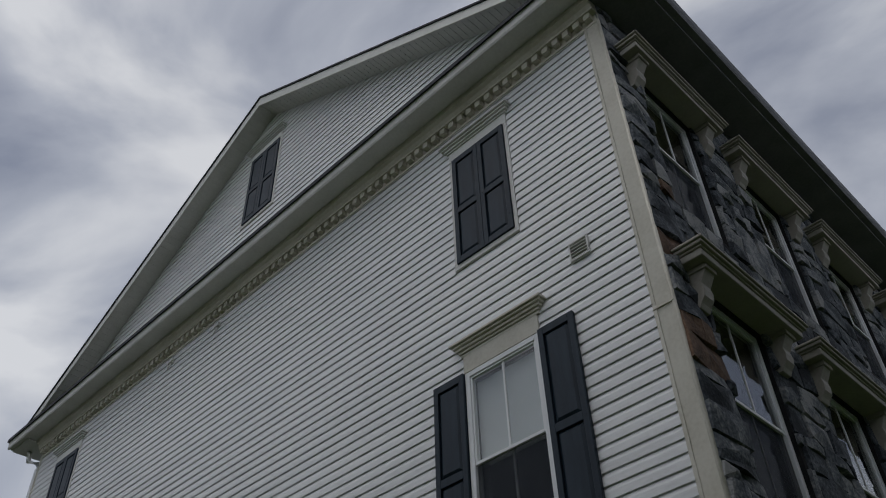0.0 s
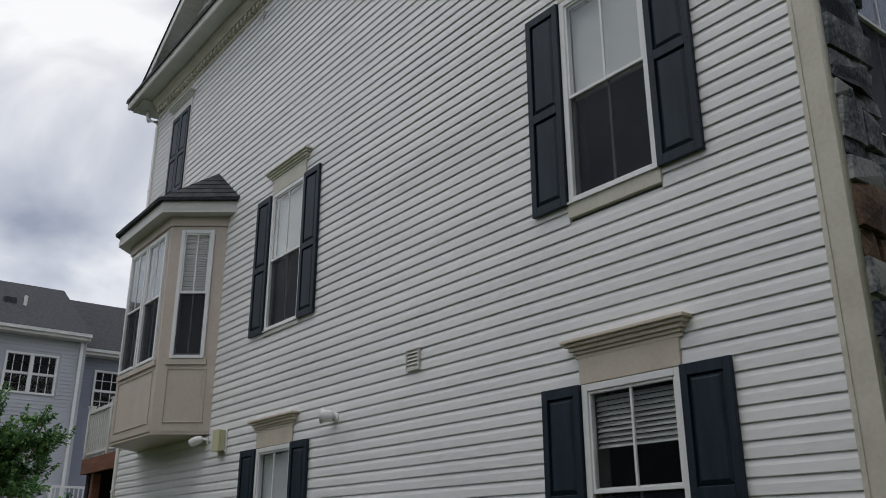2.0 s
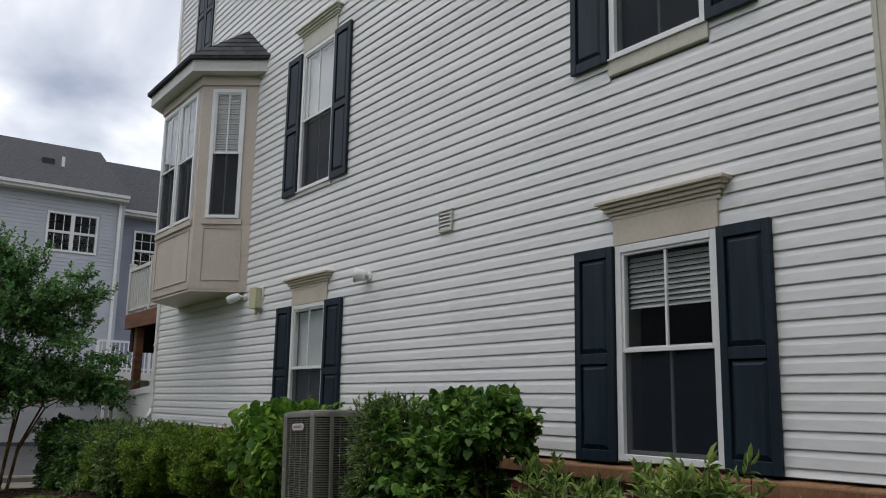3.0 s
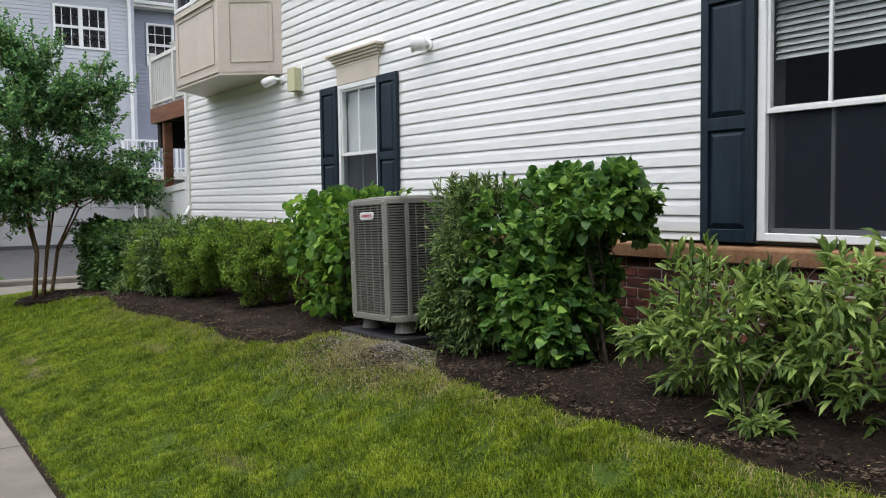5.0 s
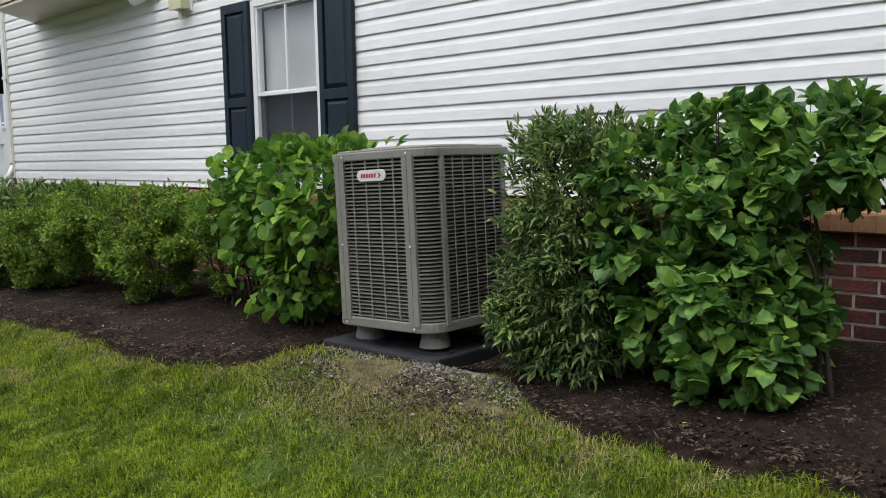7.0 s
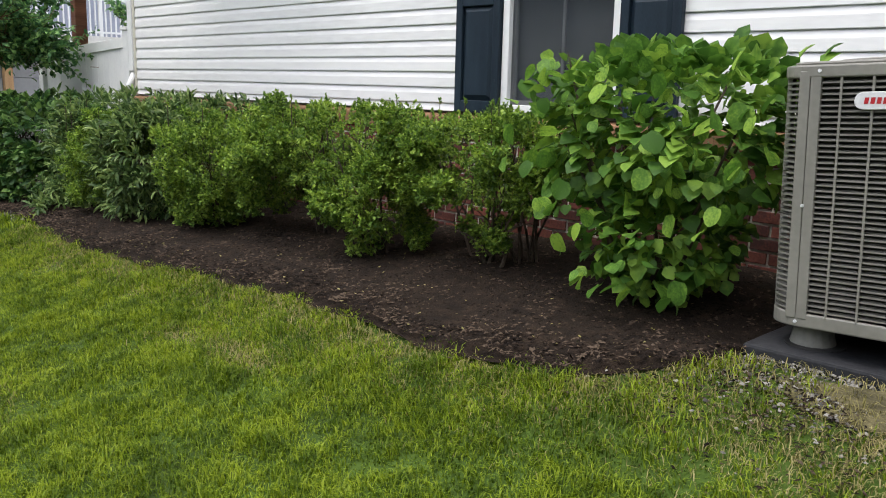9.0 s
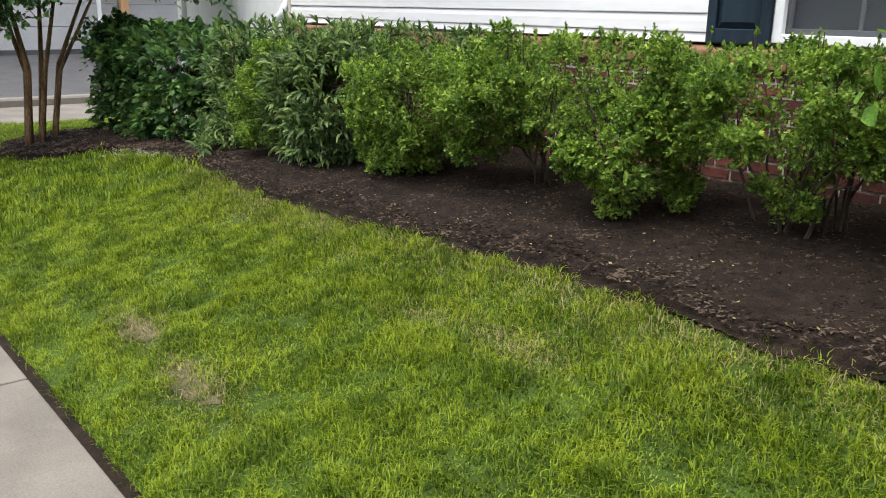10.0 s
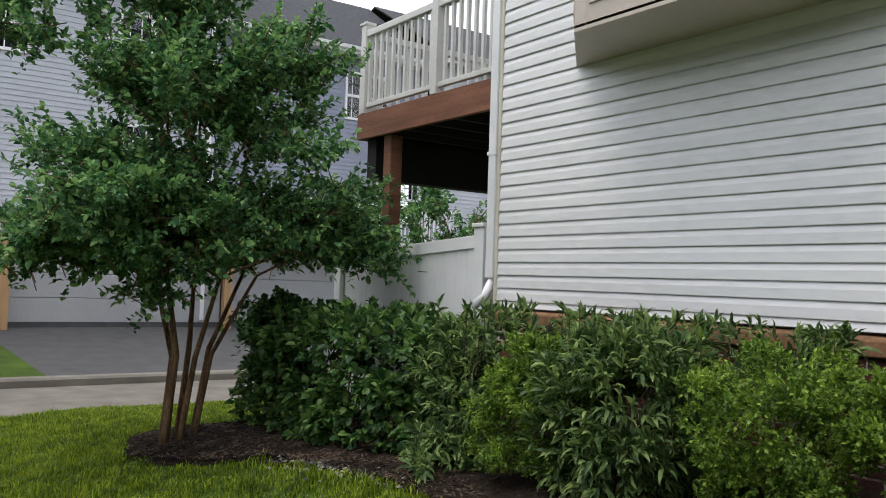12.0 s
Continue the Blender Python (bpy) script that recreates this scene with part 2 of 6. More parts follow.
LEAF_BOX = leaf_mat("boxwood_leaf", (0.06, 0.125, 0.020), (0.15, 0.26, 0.038), (0.32, 0.45, 0.068))
LEAF_BIG = leaf_mat("broad_leaf_green", (0.042, 0.112, 0.025), (0.095, 0.208, 0.044), (0.23, 0.385, 0.072))
LEAF_VINE = mat("large_vine_leaf", [(0.062, 0.155, 0.022), (0.125, 0.265, 0.036), (0.29, 0.46, 0.062)], scale=1.4, fine=7, rough=0.55, rand=0.17, trans=0.42, spec=0.3, bump=0.1)
LEAF_VINE_SMALL = leaf_mat("small_vine_leaf", (0.045, 0.12, 0.018), (0.10, 0.22, 0.032), (0.23, 0.38, 0.055), gloss=0.55)
LEAF_HEDGE = leaf_mat("dark_hedge_leaf", (0.017, 0.055, 0.016), (0.052, 0.128, 0.032), (0.145, 0.25, 0.06))
LEAF_NARROW = leaf_mat("narrow_grey_green_leaf", (0.07, 0.125, 0.03), (0.165, 0.26, 0.062), (0.34, 0.45, 0.12))
LEAF_DARKNARROW = leaf_mat("narrow_dark_leaf", (0.038, 0.080, 0.024), (0.10, 0.175, 0.052), (0.25, 0.34, 0.11))
LEAF_TREE = leaf_mat("crape_myrtle_leaf", (0.034, 0.108, 0.042), (0.10, 0.235, 0.088), (0.25, 0.43, 0.135), trans=0.42)


# ---- mesh helpers ----
class Shape:
    """Collects vertices and faces of one mesh."""

    def __init__(self):
        self.v, self.f = [], []

    def add(self, verts, faces):
        n = len(self.v)
        self.v += [tuple(p) for p in verts]
        self.f += [tuple(i + n for i in face) for face in faces]
        return self

    def box(self, x0, x1, y0, y1, z0, z1, m=None):
        p = [Vector((x, y, z)) for z in (z0, z1) for y in (y0, y1) for x in (x0, x1)]
        if m:
            p = [m @ q for q in p]
        return self.add(p, [(0, 2, 3, 1), (4, 5, 7, 6), (0, 1, 5, 4), (2, 6, 7, 3), (0, 4, 6, 2), (1, 3, 7, 5)])

    def extrude(self, profile, a, b, axis="x"):
        """A closed profile of (out, up) pairs, run along an axis from a to b. Along x: out is y; along y: out is x; along z: the pairs are (x, y)."""
        n = len(profile)
        at = {"x": lambda s, o, u: (s, o, u), "y": lambda s, o, u: (o, s, u), "z": lambda s, o, u: (o, u, s)}[axis]
        p = [at(s, o, u) for s in (a, b) for o, u in profile]
        f = [(i, (i + 1) % n, n + (i + 1) % n, n + i) for i in range(n)]
        return self.add(p, f + [tuple(reversed(range(n))), tuple(range(n, 2 * n))])

    def ring(self, u0, u1, z0, z1, w, d0, d1, axis="y"):
        """A closed rectangular frame of bar width w, deep from d0 to d1; it lies across the given axis."""
        at = (lambda u, d, z: (u, d, z)) if axis == "y" else (lambda u, d, z: (d, u, z))
        p = [at(u, d, z) for d in (d0, d1) for a, b, c, e in ((u0, u1, z0, z1), (u0 + w, u1 - w, z0 + w, z1 - w)) for u, z in ((a, c), (b, c), (b, e), (a, e))]
        f = []
        for k in range(4):
            n = (k + 1) % 4
            f += [(k, n, 4 + n, 4 + k), (8 + k, 12 + k, 12 + n, 8 + n), (k, 8 + k, 8 + n, n), (4 + k, 4 + n, 12 + n, 12 + k)]
        return self.add(p, f)

    def tube(self, pts, radii, n=8):
        pts = [Vector(p) for p in pts]
        rings = []
        for i, p in enumerate(pts):
            d = (pts[min(i + 1, len(pts) - 1)] - pts[max(i - 1, 0)]).normalized()
            s = d.orthogonal().normalized()
            t = d.cross(s)
            r = radii[i] if hasattr(radii, "__len__") else radii
            rings.append([p + r * (math.cos(2 * math.pi * k / n) * s + math.sin(2 * math.pi * k / n) * t) for k in range(n)])
        faces = []
        for i in range(len(pts) - 1):
            for k in range(n):
                a, b = i * n + k, i * n + (k + 1) % n
                faces.append((a, b, b + n, a + n))
        faces += [tuple(reversed(range(n))), tuple(range((len(pts) - 1) * n, len(pts) * n))]
        return self.add([q for r in rings for q in r], faces)

    def mesh(self, name, material, smooth=False):
        me = bpy.data.meshes.new(name)
        me.from_pydata(self.v, [], self.f)
        bm = bmesh.new()
        bm.from_mesh(me)
        bmesh.ops.recalc_face_normals(bm, faces=bm.faces)
        bm.to_mesh(me)
        bm.free()
        me.materials.append(material)
        if smooth:
            me.polygons.foreach_set("use_smooth", [True] * len(me.polygons))
        return me


def bevelled(ob, width, segments=2):
    b = ob.modifiers.new("bevel", "BEVEL")
    b.width, b.segments, b.limit_method, b.angle_limit = width, segments, "ANGLE", radians(40)
    return ob


def thing(name, label, category, group="", kind="", m=None):
    ob = new(name)
    ob.empty_display_size = 0.1
    if m is not None:
        ob.matrix_world = m
    return tagged(ob, label, category, group, kind)


def part(name, shape, material, parent, label="", bevel=0.0, smooth=False):
    ob = new(name, shape.mesh(name, material, smooth))
    ob.parent = parent
    if label:
        ob["label"] = label
    if bevel:
        bevelled(ob, bevel)
    return ob


def solo(name, shape, material, label, category, group="", kind="", bevel=0.0, smooth=False, m=None):
    ob = new(name, shape.mesh(name, material, smooth))
    if m is not None:
        ob.matrix_world = m
    if bevel:
        bevelled(ob, bevel)
    return tagged(ob, label, category, group, kind)


def lerp(xs, ys, v):
    return float(np.interp(v, xs, ys))


# ---- the lie of the land ----
def path_level(x):
    return np.interp(x, [-60, -29.5, -24.0, -20.5, -16.4, -12, -8, -4, 0, 4], [1.4, 0.63, 0.17, 0.02, 0.12, 0.27, 0.35, 0.38, 0.5, 0.6])


def bed_edge(x):
    return np.interp(x, [-17.5, -16.9, -16.5, -15.9, -15.2, -14.3, -13.2, -12, -11.2, -9.9, -8.9, -7.8, -7.1, -6.65, -6.4, -5.5, -5.1, -4.7, -2.5, 0],
                     [3.8, 3.2, 2.3, 2.05, 2.2, 2.62, 2.82, 2.72, 2.64, 2.69, 2.76, 2.67, 2.70, 2.98, 3.35, 3.35, 3.05, 2.90, 2.88, 2.9])


def ground_z(x, y):
    """Height of the lawn and bed: a level walk, a lawn rising to the bed, and a low mound against the wall."""
    x, y = np.asarray(x, float), np.asarray(y, float)
    rise = np.interp(x, [-21, -20, -16.4, -12, -9, -4, 2], [0.0, 0.12, 0.38, 0.44, 0.46, 0.55, 0.5])
    mound = np.interp(y, [2.4, 3.4, 4.4], [0, 0.13, 0.2]) * np.interp(x, [-18, -15, -13], [0, 0.4, 1])
    hollow = 0.06 * np.interp(x, [-7.0, -6.6, -5.7, -5.3], [0, 1, 1, 0]) * np.interp(y, [2.7, 2.95, 3.14, 3.35, 3.98, 4.3], [0, -1.0, -1.0, 1, 1, 0.6])
    return path_level(x) + rise * np.interp(y, [0.98, 2.7], [0, 1]) + mound - hollow


def gz(x, y):
    return float(ground_z(x, y))


def sheet(xs, ys, height, material, name):
    X, Y = np.meshgrid(xs, ys)
    Z = height(X, Y)
    v = np.stack([X, Y, Z], -1).reshape(-1, 3)
    n = len(xs)
    f = [(j * n + i, j * n + i + 1, (j + 1) * n + i + 1, (j + 1) * n + i) for j in range(len(ys) - 1) for i in range(n - 1)]
    me = bpy.data.meshes.new(name)
    me.from_pydata(v.tolist(), [], f)
    me.polygons.foreach_set("use_smooth", [True] * len(me.polygons))
    me.materials.append(material)
    return me


def build_ground():
    xs = np.r_[-600, -300, -150, -80, -50, -40, np.arange(-34, 4.01, 0.25), 10, 30, 80, 200, 600]
    ys = np.r_[-600, -200, -60, -20, -8, np.arange(-3, 5.01, 0.2), 8, 14, 25, 60, 200, 600]

    def low(X, Y):
        Z = ground_z(X, Y)
        paved = (Y < 1.0) & (Y > -0.9) & (X > -20.6)
        road = (X < -20.4) & (X > -62)
        return np.where(paved, Z - 0.06, np.where(road, Z - 0.08, Z))

    tagged(new("ground", sheet(xs, ys, low, SOIL, "ground")), "mown green lawn ground sloping up to the house", "lawn", kind="structure")

    # mulch bed along the wall and round the tree
    xs = np.arange(-16.5, 0.6, 0.12)
    rows = []
    for k in range(19):
        rows.append(k / 18)
    v, f = [], []
    for t in rows:
        for x in xs:
            y0 = float(bed_edge(x)) + 0.05 * noise.noise((x * 2.3, 0.0, 7.0)) + 0.025 * noise.noise((x * 9.0, 0.0, 3.0))
            y = y0 + t * (max(y0 + 0.02, lerp([-16.5, -16.3, -16.2, -16.1], [2.45, 2.7, 2.9, 4.42], x)) - y0)
            z = gz(x, y) + 0.012 + 0.035 * min(1, t * 8) + 0.03 * noise.noise((x * 2.1, y * 2.1, 1.0)) * min(1, t * 6)
            v.append((x, y, z))
    n = len(xs)
    f = [(j * n + i, j * n + i + 1, (j + 1) * n + i + 1, (j + 1) * n + i) for j in range(len(rows) - 1) for i in range(n - 1)]
    s = Shape()
    s.v, s.f = v, f
    solo("mulch_bed", s, MULCH, "dark brown shredded mulch bed along the house wall", "mulch bed", kind="structure", smooth=True)


build_ground()


def build_walk():
    """Concrete walk of separate slabs beside the lawn."""
    walk_way = thing("pavement", "pale concrete footpath of jointed slabs beside the lawn", "footpath", kind="structure")
    edges = np.arange(-21.12, 4.0, 1.52) + 0.245
    for a in edges:
        b = a + 1.52
        a = max(a, -20.55)
        s = Shape()
        za, zb = float(path_level(a)), float(path_level(b))
        s.add([(a + 0.006, -0.55, za - 0.1), (b - 0.006, -0.55, zb - 0.1), (b - 0.006, 0.97, zb - 0.1), (a + 0.006, 0.97, za - 0.1),
               (a + 0.006, -0.55, za + 0.012), (b - 0.006, -0.55, zb + 0.012), (b - 0.006, 0.97, zb + 0.012), (a + 0.006, 0.97, za + 0.012)],
              [(3, 2, 1, 0), (4, 5, 6, 7), (0, 1, 5, 4), (1, 2, 6, 5), (2, 3, 7, 6), (3, 0, 4, 7)])
        part("slab", s, CONCRETE, walk_way, bevel=0.008)


build_walk()


def build_walk_edge():
    """Narrow line of bare soil where the lawn is cut back from the footpath."""
    xs = np.arange(-19.6, 3.6, 0.08)
    edge = [(0.962, 0.003), (0.985, 0.002), (1.015, 0.005)]
    s = Shape()
    s.v = [(x, y + (0.012 * noise.noise((x * 5.0, 2.0, 0.0)) if k == 2 else 0.0), gz(x, y) + dz + 0.004) for x in xs for k, (y, dz) in enumerate(edge)]
    s.f = [(3 * i + k, 3 * i + 3 + k, 3 * i + 4 + k, 3 * i + 1 + k) for i in range(len(xs) - 1) for k in range(2)]
    solo("soil_edge", s, MULCH, "dark strip of bare soil along the footpath", "soil", kind="structure", smooth=True)


build_walk_edge()


def build_road():
    """Concrete gutter lane, a kerb with a real step, and an asphalt drive up to the garages."""
    ys = np.r_[-60, -20, np.arange(-6, 16, 1.0), 30, 60]
    s = sheet(np.array([-23.3, -22.0, -20.9, -20.6]), ys, lambda X, Y: np.interp(X, [-23.3, -20.6], [0.06, 0.045]) + 0 * Y, CONCRETE, "road")
    tagged(new("road", s), "pale concrete lane crossing behind the tree", "road", kind="structure")
    k = Shape()
    k.extrude([(-23.6, -0.05), (-23.3, -0.05), (-23.3, 0.17), (-23.33, 0.205), (-23.6, 0.205)], -60, 60, "y")
    solo("kerb", k, CONCRETE, "raised pale concrete kerb along the lane", "kerb", kind="structure")
    d = Shape()
    d.add([(-23.6, 2.9, 0.20), (-23.6, 40, 0.20), (-29.6, 40, 0.64), (-29.6, 2.5, 0.64)], [(0, 1, 2, 3)])
    d.add([(-23.6, -40, 0.20), (-23.6, -3.4, 0.20), (-29.6, -3.4, 0.64), (-29.6, -40, 0.64)], [(0, 1, 2, 3)])
    solo("driveway", d, ASPHALT, "dark grey asphalt drive rising to the garages", "driveway", kind="structure")
    g = Shape()
    g.add([(-23.6, -3.4, 0.205), (-23.6, 2.9, 0.205), (-29.6, 2.5, 0.65), (-29.6, -3.4, 0.65)], [(0, 1, 2, 3)])
    solo("lawn_strip", g, SOIL, "small strip of green lawn between the drives", "lawn", kind="structure")


build_road()


def build_surround():
    """Unseen plain walls, added to block low sky light and darken the window reflections."""
    solo("blocker_opposite", Shape().box(-45, 9.3, -15.3, -15.0, -0.5, 8.0), FAR, "unseen plain grey wall added opposite to block low sky light", "wall", kind="structure")
    solo("blocker_street", Shape().box(9.0, 9.3, -15.0, 30, -0.5, 11.0), FAR, "unseen plain grey wall added in front to dim the light there", "wall", kind="structure")


build_surround()


# ---- the house ----
W = 4.36            # face of the side wall
XR, XF = -13.83, -1.62   # rear and front corners
LEDGE, EAVE = 1.765, 9.95
COURSE = 0.1016
APEX_X, APEX_Z = -7.73, 13.74
HOUSE_BACK = 15.0


def holes_wall(s, u0, u1, z0, z1, holes, put):
    """Fills a wall rectangle around its openings with blocks; put(s, u0, u1, z0, z1) adds one."""
    us = sorted({u0, u1, *[h for q in holes for h in q[:2]]})
    zs = sorted({z0, z1, *[h for q in holes for h in q[2:]]})
    for a, b in zip(us, us[1:]):
        run = None
        for c, d in zip(zs, zs[1:]):
            solid = not any(q[0] < (a + b) / 2 < q[1] and q[2] < (c + d) / 2 < q[3] for q in holes)
            if solid:
                run = (run[0], d) if run else (c, d)
            if run and (not solid or d == zs[-1]):
                put(s, a, b, *run)
                run = None


# windows: centre x, frame bottom, frame height
WIN_W = 0.85
OPEN = {"w1a": (-3.265, 1.785, 1.455), "w1b": (-8.38, 1.785, 1.455), "w2a": (-3.285, 4.62, 1.79), "w2b": (-8.405, 4.62, 1.79)}
FALSE = {"w3a": (-3.345, 7.70, 1.51), "w3b": (-12.59, 7.70, 1.51), "w4": (-7.80, 11.34, 1.46)}
holes = [(c - WIN_W / 2 + 0.02, c + WIN_W / 2 - 0.02, z + 0.02, z + h - 0.02) for c, z, h in OPEN.values()]
gaps = [(c - WIN_W / 2 - 0.01, c + WIN_W / 2 + 0.01, z - (0.0 if z < 4 else 0.13 if c > -5 else 0.06), z + h + 0.3) for c, z, h in OPEN.values()]
gaps += [(c - 0.42, c + 0.42, z - 0.06, z + h + 0.22) for c, z, h in FALSE.values()]
gaps.append((-12.9, -10.32, 3.58, 6.9))


def build_side_wall():
    s = Shape()
    holes_wall(s, XR, XF, LEDGE, EAVE + 0.3, holes, lambda t, a, b, c, d: t.box(a, b, W + 0.004, W + 0.2, c, d))
    # gable triangle
    s.add([(XR, W + 0.004, EAVE + 0.3), (XF, W + 0.004, EAVE + 0.3), (APEX_X, W + 0.004, APEX_Z - 0.1), (XR, W + 0.2, EAVE + 0.3), (XF, W + 0.2, EAVE + 0.3), (APEX_X, W + 0.2, APEX_Z - 0.1)],
          [(0, 1, 2), (5, 4, 3), (0, 3, 4, 1), (1, 4, 5, 2), (2, 5, 3, 0)])
    wall = solo("wall_side", s, SHEATHING, "side wall clad in white horizontal vinyl siding", "wall", kind="structure")
    z = 1.825 - COURSE
    while z < APEX_Z - 0.2:
        a, b = XR + 0.03, XF - 0.17
        if z > EAVE - 0.02:
            k = max(0.0, (APEX_Z - 0.085 - z) / 3.675)
            a, b = max(a, APEX_X - k * 6.72), min(b, APEX_X + k * 6.59)
        low = max(z, LEDGE + 0.008)
        spans = [(a, b)]
        for g in gaps:
            if g[2] < z + COURSE * 0.7 and g[3] > z + COURSE * 0.3:
                cut = []
                for p, q in spans:
                    if g[1] <= p or g[0] >= q:
                        cut.append((p, q))
                    else:
                        cut += [t for t in ((p, g[0]), (g[1], q)) if t[1] - t[0] > 0.03]
                spans = cut
        t = Shape()
        for p, q in spans:
            t.extrude([(W + 0.004, low + 0.022), (W - 0.008, low + 0.020), (W - 0.0165, low + 0.001), (W - 0.019, low), (W - 0.020, low + 0.003), (W - 0.0175, z + 0.06), (W - 0.0065, z + COURSE - 0.003), (W - 0.003, z + COURSE + 0.016), (W + 0.004, z + COURSE + 0.016)], p, q)
        if spans and not 9.66 < z < 10.2:
            part("siding_course", t, SIDING, wall)
        z += COURSE
    # corner boards with a bead
    for x0, x1 in ((XF - 0.17, XF + 0.012), (XR - 0.012, XR + 0.03)):
        t = Shape().box(x0, x1, W - 0.028, W + 0.1, LEDGE - 0.01 if x0 > -5 else LEDGE, 9.70)
        part("corner_board", t, YELLOWCREAM, wall, "cream painted corner board", bevel=0.006)
        if x0 > -5:
            part("corner_lip", Shape().box(x0 - 0.004, x0 + 0.028, W - 0.036, W - 0.027, LEDGE, 9.66), YELLOWCREAM, wall, bevel=0.004)
            part("corner_bead", Shape().tube([(XF + 0.004, W - 0.022, LEDGE), (XF + 0.004, W - 0.022, 9.66)], 0.018, 10), YELLOWCREAM, wall, smooth=True)
    t = Shape().box(XF - 0.17, XF + 0.012, W - 0.041, W - 0.024, 6.02, 6.05)
    part("corner_board_joint", t, YELLOWCREAM, wall)
    # other walls of the house
    r = Shape().box(XR, XR + 0.2, W + 0.2, HOUSE_BACK, 0.2, EAVE + 0.1)
    solo("wall_rear", r, SIDING, "rear wall of the house in white siding", "wall", kind="structure")
    n = Shape().box(XR, XF, HOUSE_BACK, HOUSE_BACK + 0.2, 0.2, EAVE + 0.1)
    solo("wall_far", n, SIDING, "far party wall of the house", "wall", kind="structure")
    # rooms: indoor darkness is put into the colour of floors, ceiling and partition
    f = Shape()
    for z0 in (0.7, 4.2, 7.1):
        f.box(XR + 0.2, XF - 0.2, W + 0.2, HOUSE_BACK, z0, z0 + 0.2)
    solo("floor", f, UNLIT_ROOM, "floors coloured near-black as unlit, seen through the windows", "floor", kind="structure")
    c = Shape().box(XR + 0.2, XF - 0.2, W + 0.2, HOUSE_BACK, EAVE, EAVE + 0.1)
    solo("ceiling", c, UNLIT_ROOM, "top storey ceiling coloured near-black as unlit", "ceiling", kind="structure")
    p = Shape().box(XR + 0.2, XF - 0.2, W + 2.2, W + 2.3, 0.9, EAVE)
    solo("wall_inner", p, UNLIT_ROOM, "partition behind the windows coloured near-black as unlit", "wall", kind="structure")


build_side_wall()


def build_roof():
    """Gable roof with overhangs, rake boards, soffits, and the pent eave with dentils across the gable."""
    roof = thing("roof", "charcoal shingled gable roof with white rake boards", "roof", kind="structure")
    tipr, tipf, zt = XR - 0.62, XF + 0.48, 10.14
    y0, y1 = W - 0.34, HOUSE_BACK + 0.3
    zr = APEX_Z + 0.12
    s = Shape()
    for tip in (tipr, tipf):
        s.add([(tip, y0 - 0.02, zt), (tip, y1, zt), (APEX_X, y1, zr), (APEX_X, y0 - 0.02, zr), (tip, y0 - 0.02, zt - 0.03), (tip, y1, zt - 0.03), (APEX_X, y1, zr - 0.035), (APEX_X, y0 - 0.02, zr - 0.035)],
              [(0, 1, 2, 3), (7, 6, 5, 4), (0, 4, 5, 1), (1, 5, 6, 2), (2, 6, 7, 3), (3, 7, 4, 0)])
    part("shingle_deck", s, SHINGLE, roof)
    # rake boards and rake soffits
    for tip in (tipr, tipf):
        t = Shape()
        a, b = (tip, zt - 0.03), (APEX_X, zr - 0.035)
        t.add([(a[0], y0, a[1]), (b[0], y0, b[1]), (b[0], y0, b[1] - 0.2), (a[0], y0, a[1] - 0.16), (a[0], y0 + 0.03, a[1]), (b[0], y0 + 0.03, b[1]), (b[0], y0 + 0.03, b[1] - 0.2), (a[0], y0 + 0.03, a[1] - 0.16)],
              [(0, 1, 2, 3), (7, 6, 5, 4), (0, 4, 5, 1), (3, 2, 6, 7), (0, 3, 7, 4), (1, 5, 6, 2)])
        part("rake_board", t, OFFWHITE, roof, "off-white rake board", bevel=0.004)
        u = Shape()
        u.add([(a[0], y0 + 0.03, a[1] - 0.13), (b[0], y0 + 0.03, b[1] - 0.17), (b[0], W + 0.02, b[1] - 0.17), (a[0], W + 0.02, a[1] - 0.13),
               (a[0], y0 + 0.03, a[1] - 0.11), (b[0], y0 + 0.03, b[1] - 0.15), (b[0], W + 0.02, b[1] - 0.15), (a[0], W + 0.02, a[1] - 0.11)],
              [(0, 1, 2, 3), (7, 6, 5, 4), (0, 4, 5, 1), (3, 2, 6, 7)])
        part("rake_soffit", u, OFFWHITE, roof)
        # vented soffit strips across the overhang
        w = Shape()
        n = 64
        for k in range(n):
            f0, f1 = k / n + 0.001, (k + 1) / n - 0.001
            p0 = (a[0] + (b[0] - a[0]) * f0, a[1] - 0.13 + (b[1] - 0.04 - a[1]) * f0)
            p1 = (a[0] + (b[0] - a[0]) * f1, a[1] - 0.13 + (b[1] - 0.04 - a[1]) * f1)
            w.add([(p[0], y, p[1] - d) for d in (0.007, 0.0) for p, y in ((p0, y0 + 0.034), (p1, y0 + 0.034), (p1, W - 0.02), (p0, W - 0.02))],
                  [(0, 1, 2, 3), (0, 4, 5, 1), (1, 5, 6, 2), (2, 6, 7, 3), (3, 7, 4, 0)])
        part("soffit_panelling", w, OFFWHITE, roof, "grooved off-white soffit strips")["kind"] = "stuff"
    # eave fascia, gutters and soffits along front and rear
    for tip, side in ((tipr, -1), (tipf, 1)):
        t = Shape()
        wall_x = XR if side < 0 else XF
        t.box(min(tip, wall_x), max(tip, wall_x), y0, y1, EAVE - 0.02, EAVE)
        t.box(min(tip, tip - side * 0.03), max(tip, tip - side * 0.03), y0, y1, EAVE, zt - 0.02)
        # front soffit takes the darker colour that carries its shade
        part("eave_soffit", t, OFFWHITE if side < 0 else DARKEAVE, roof)
        g = Shape()
        o = tip
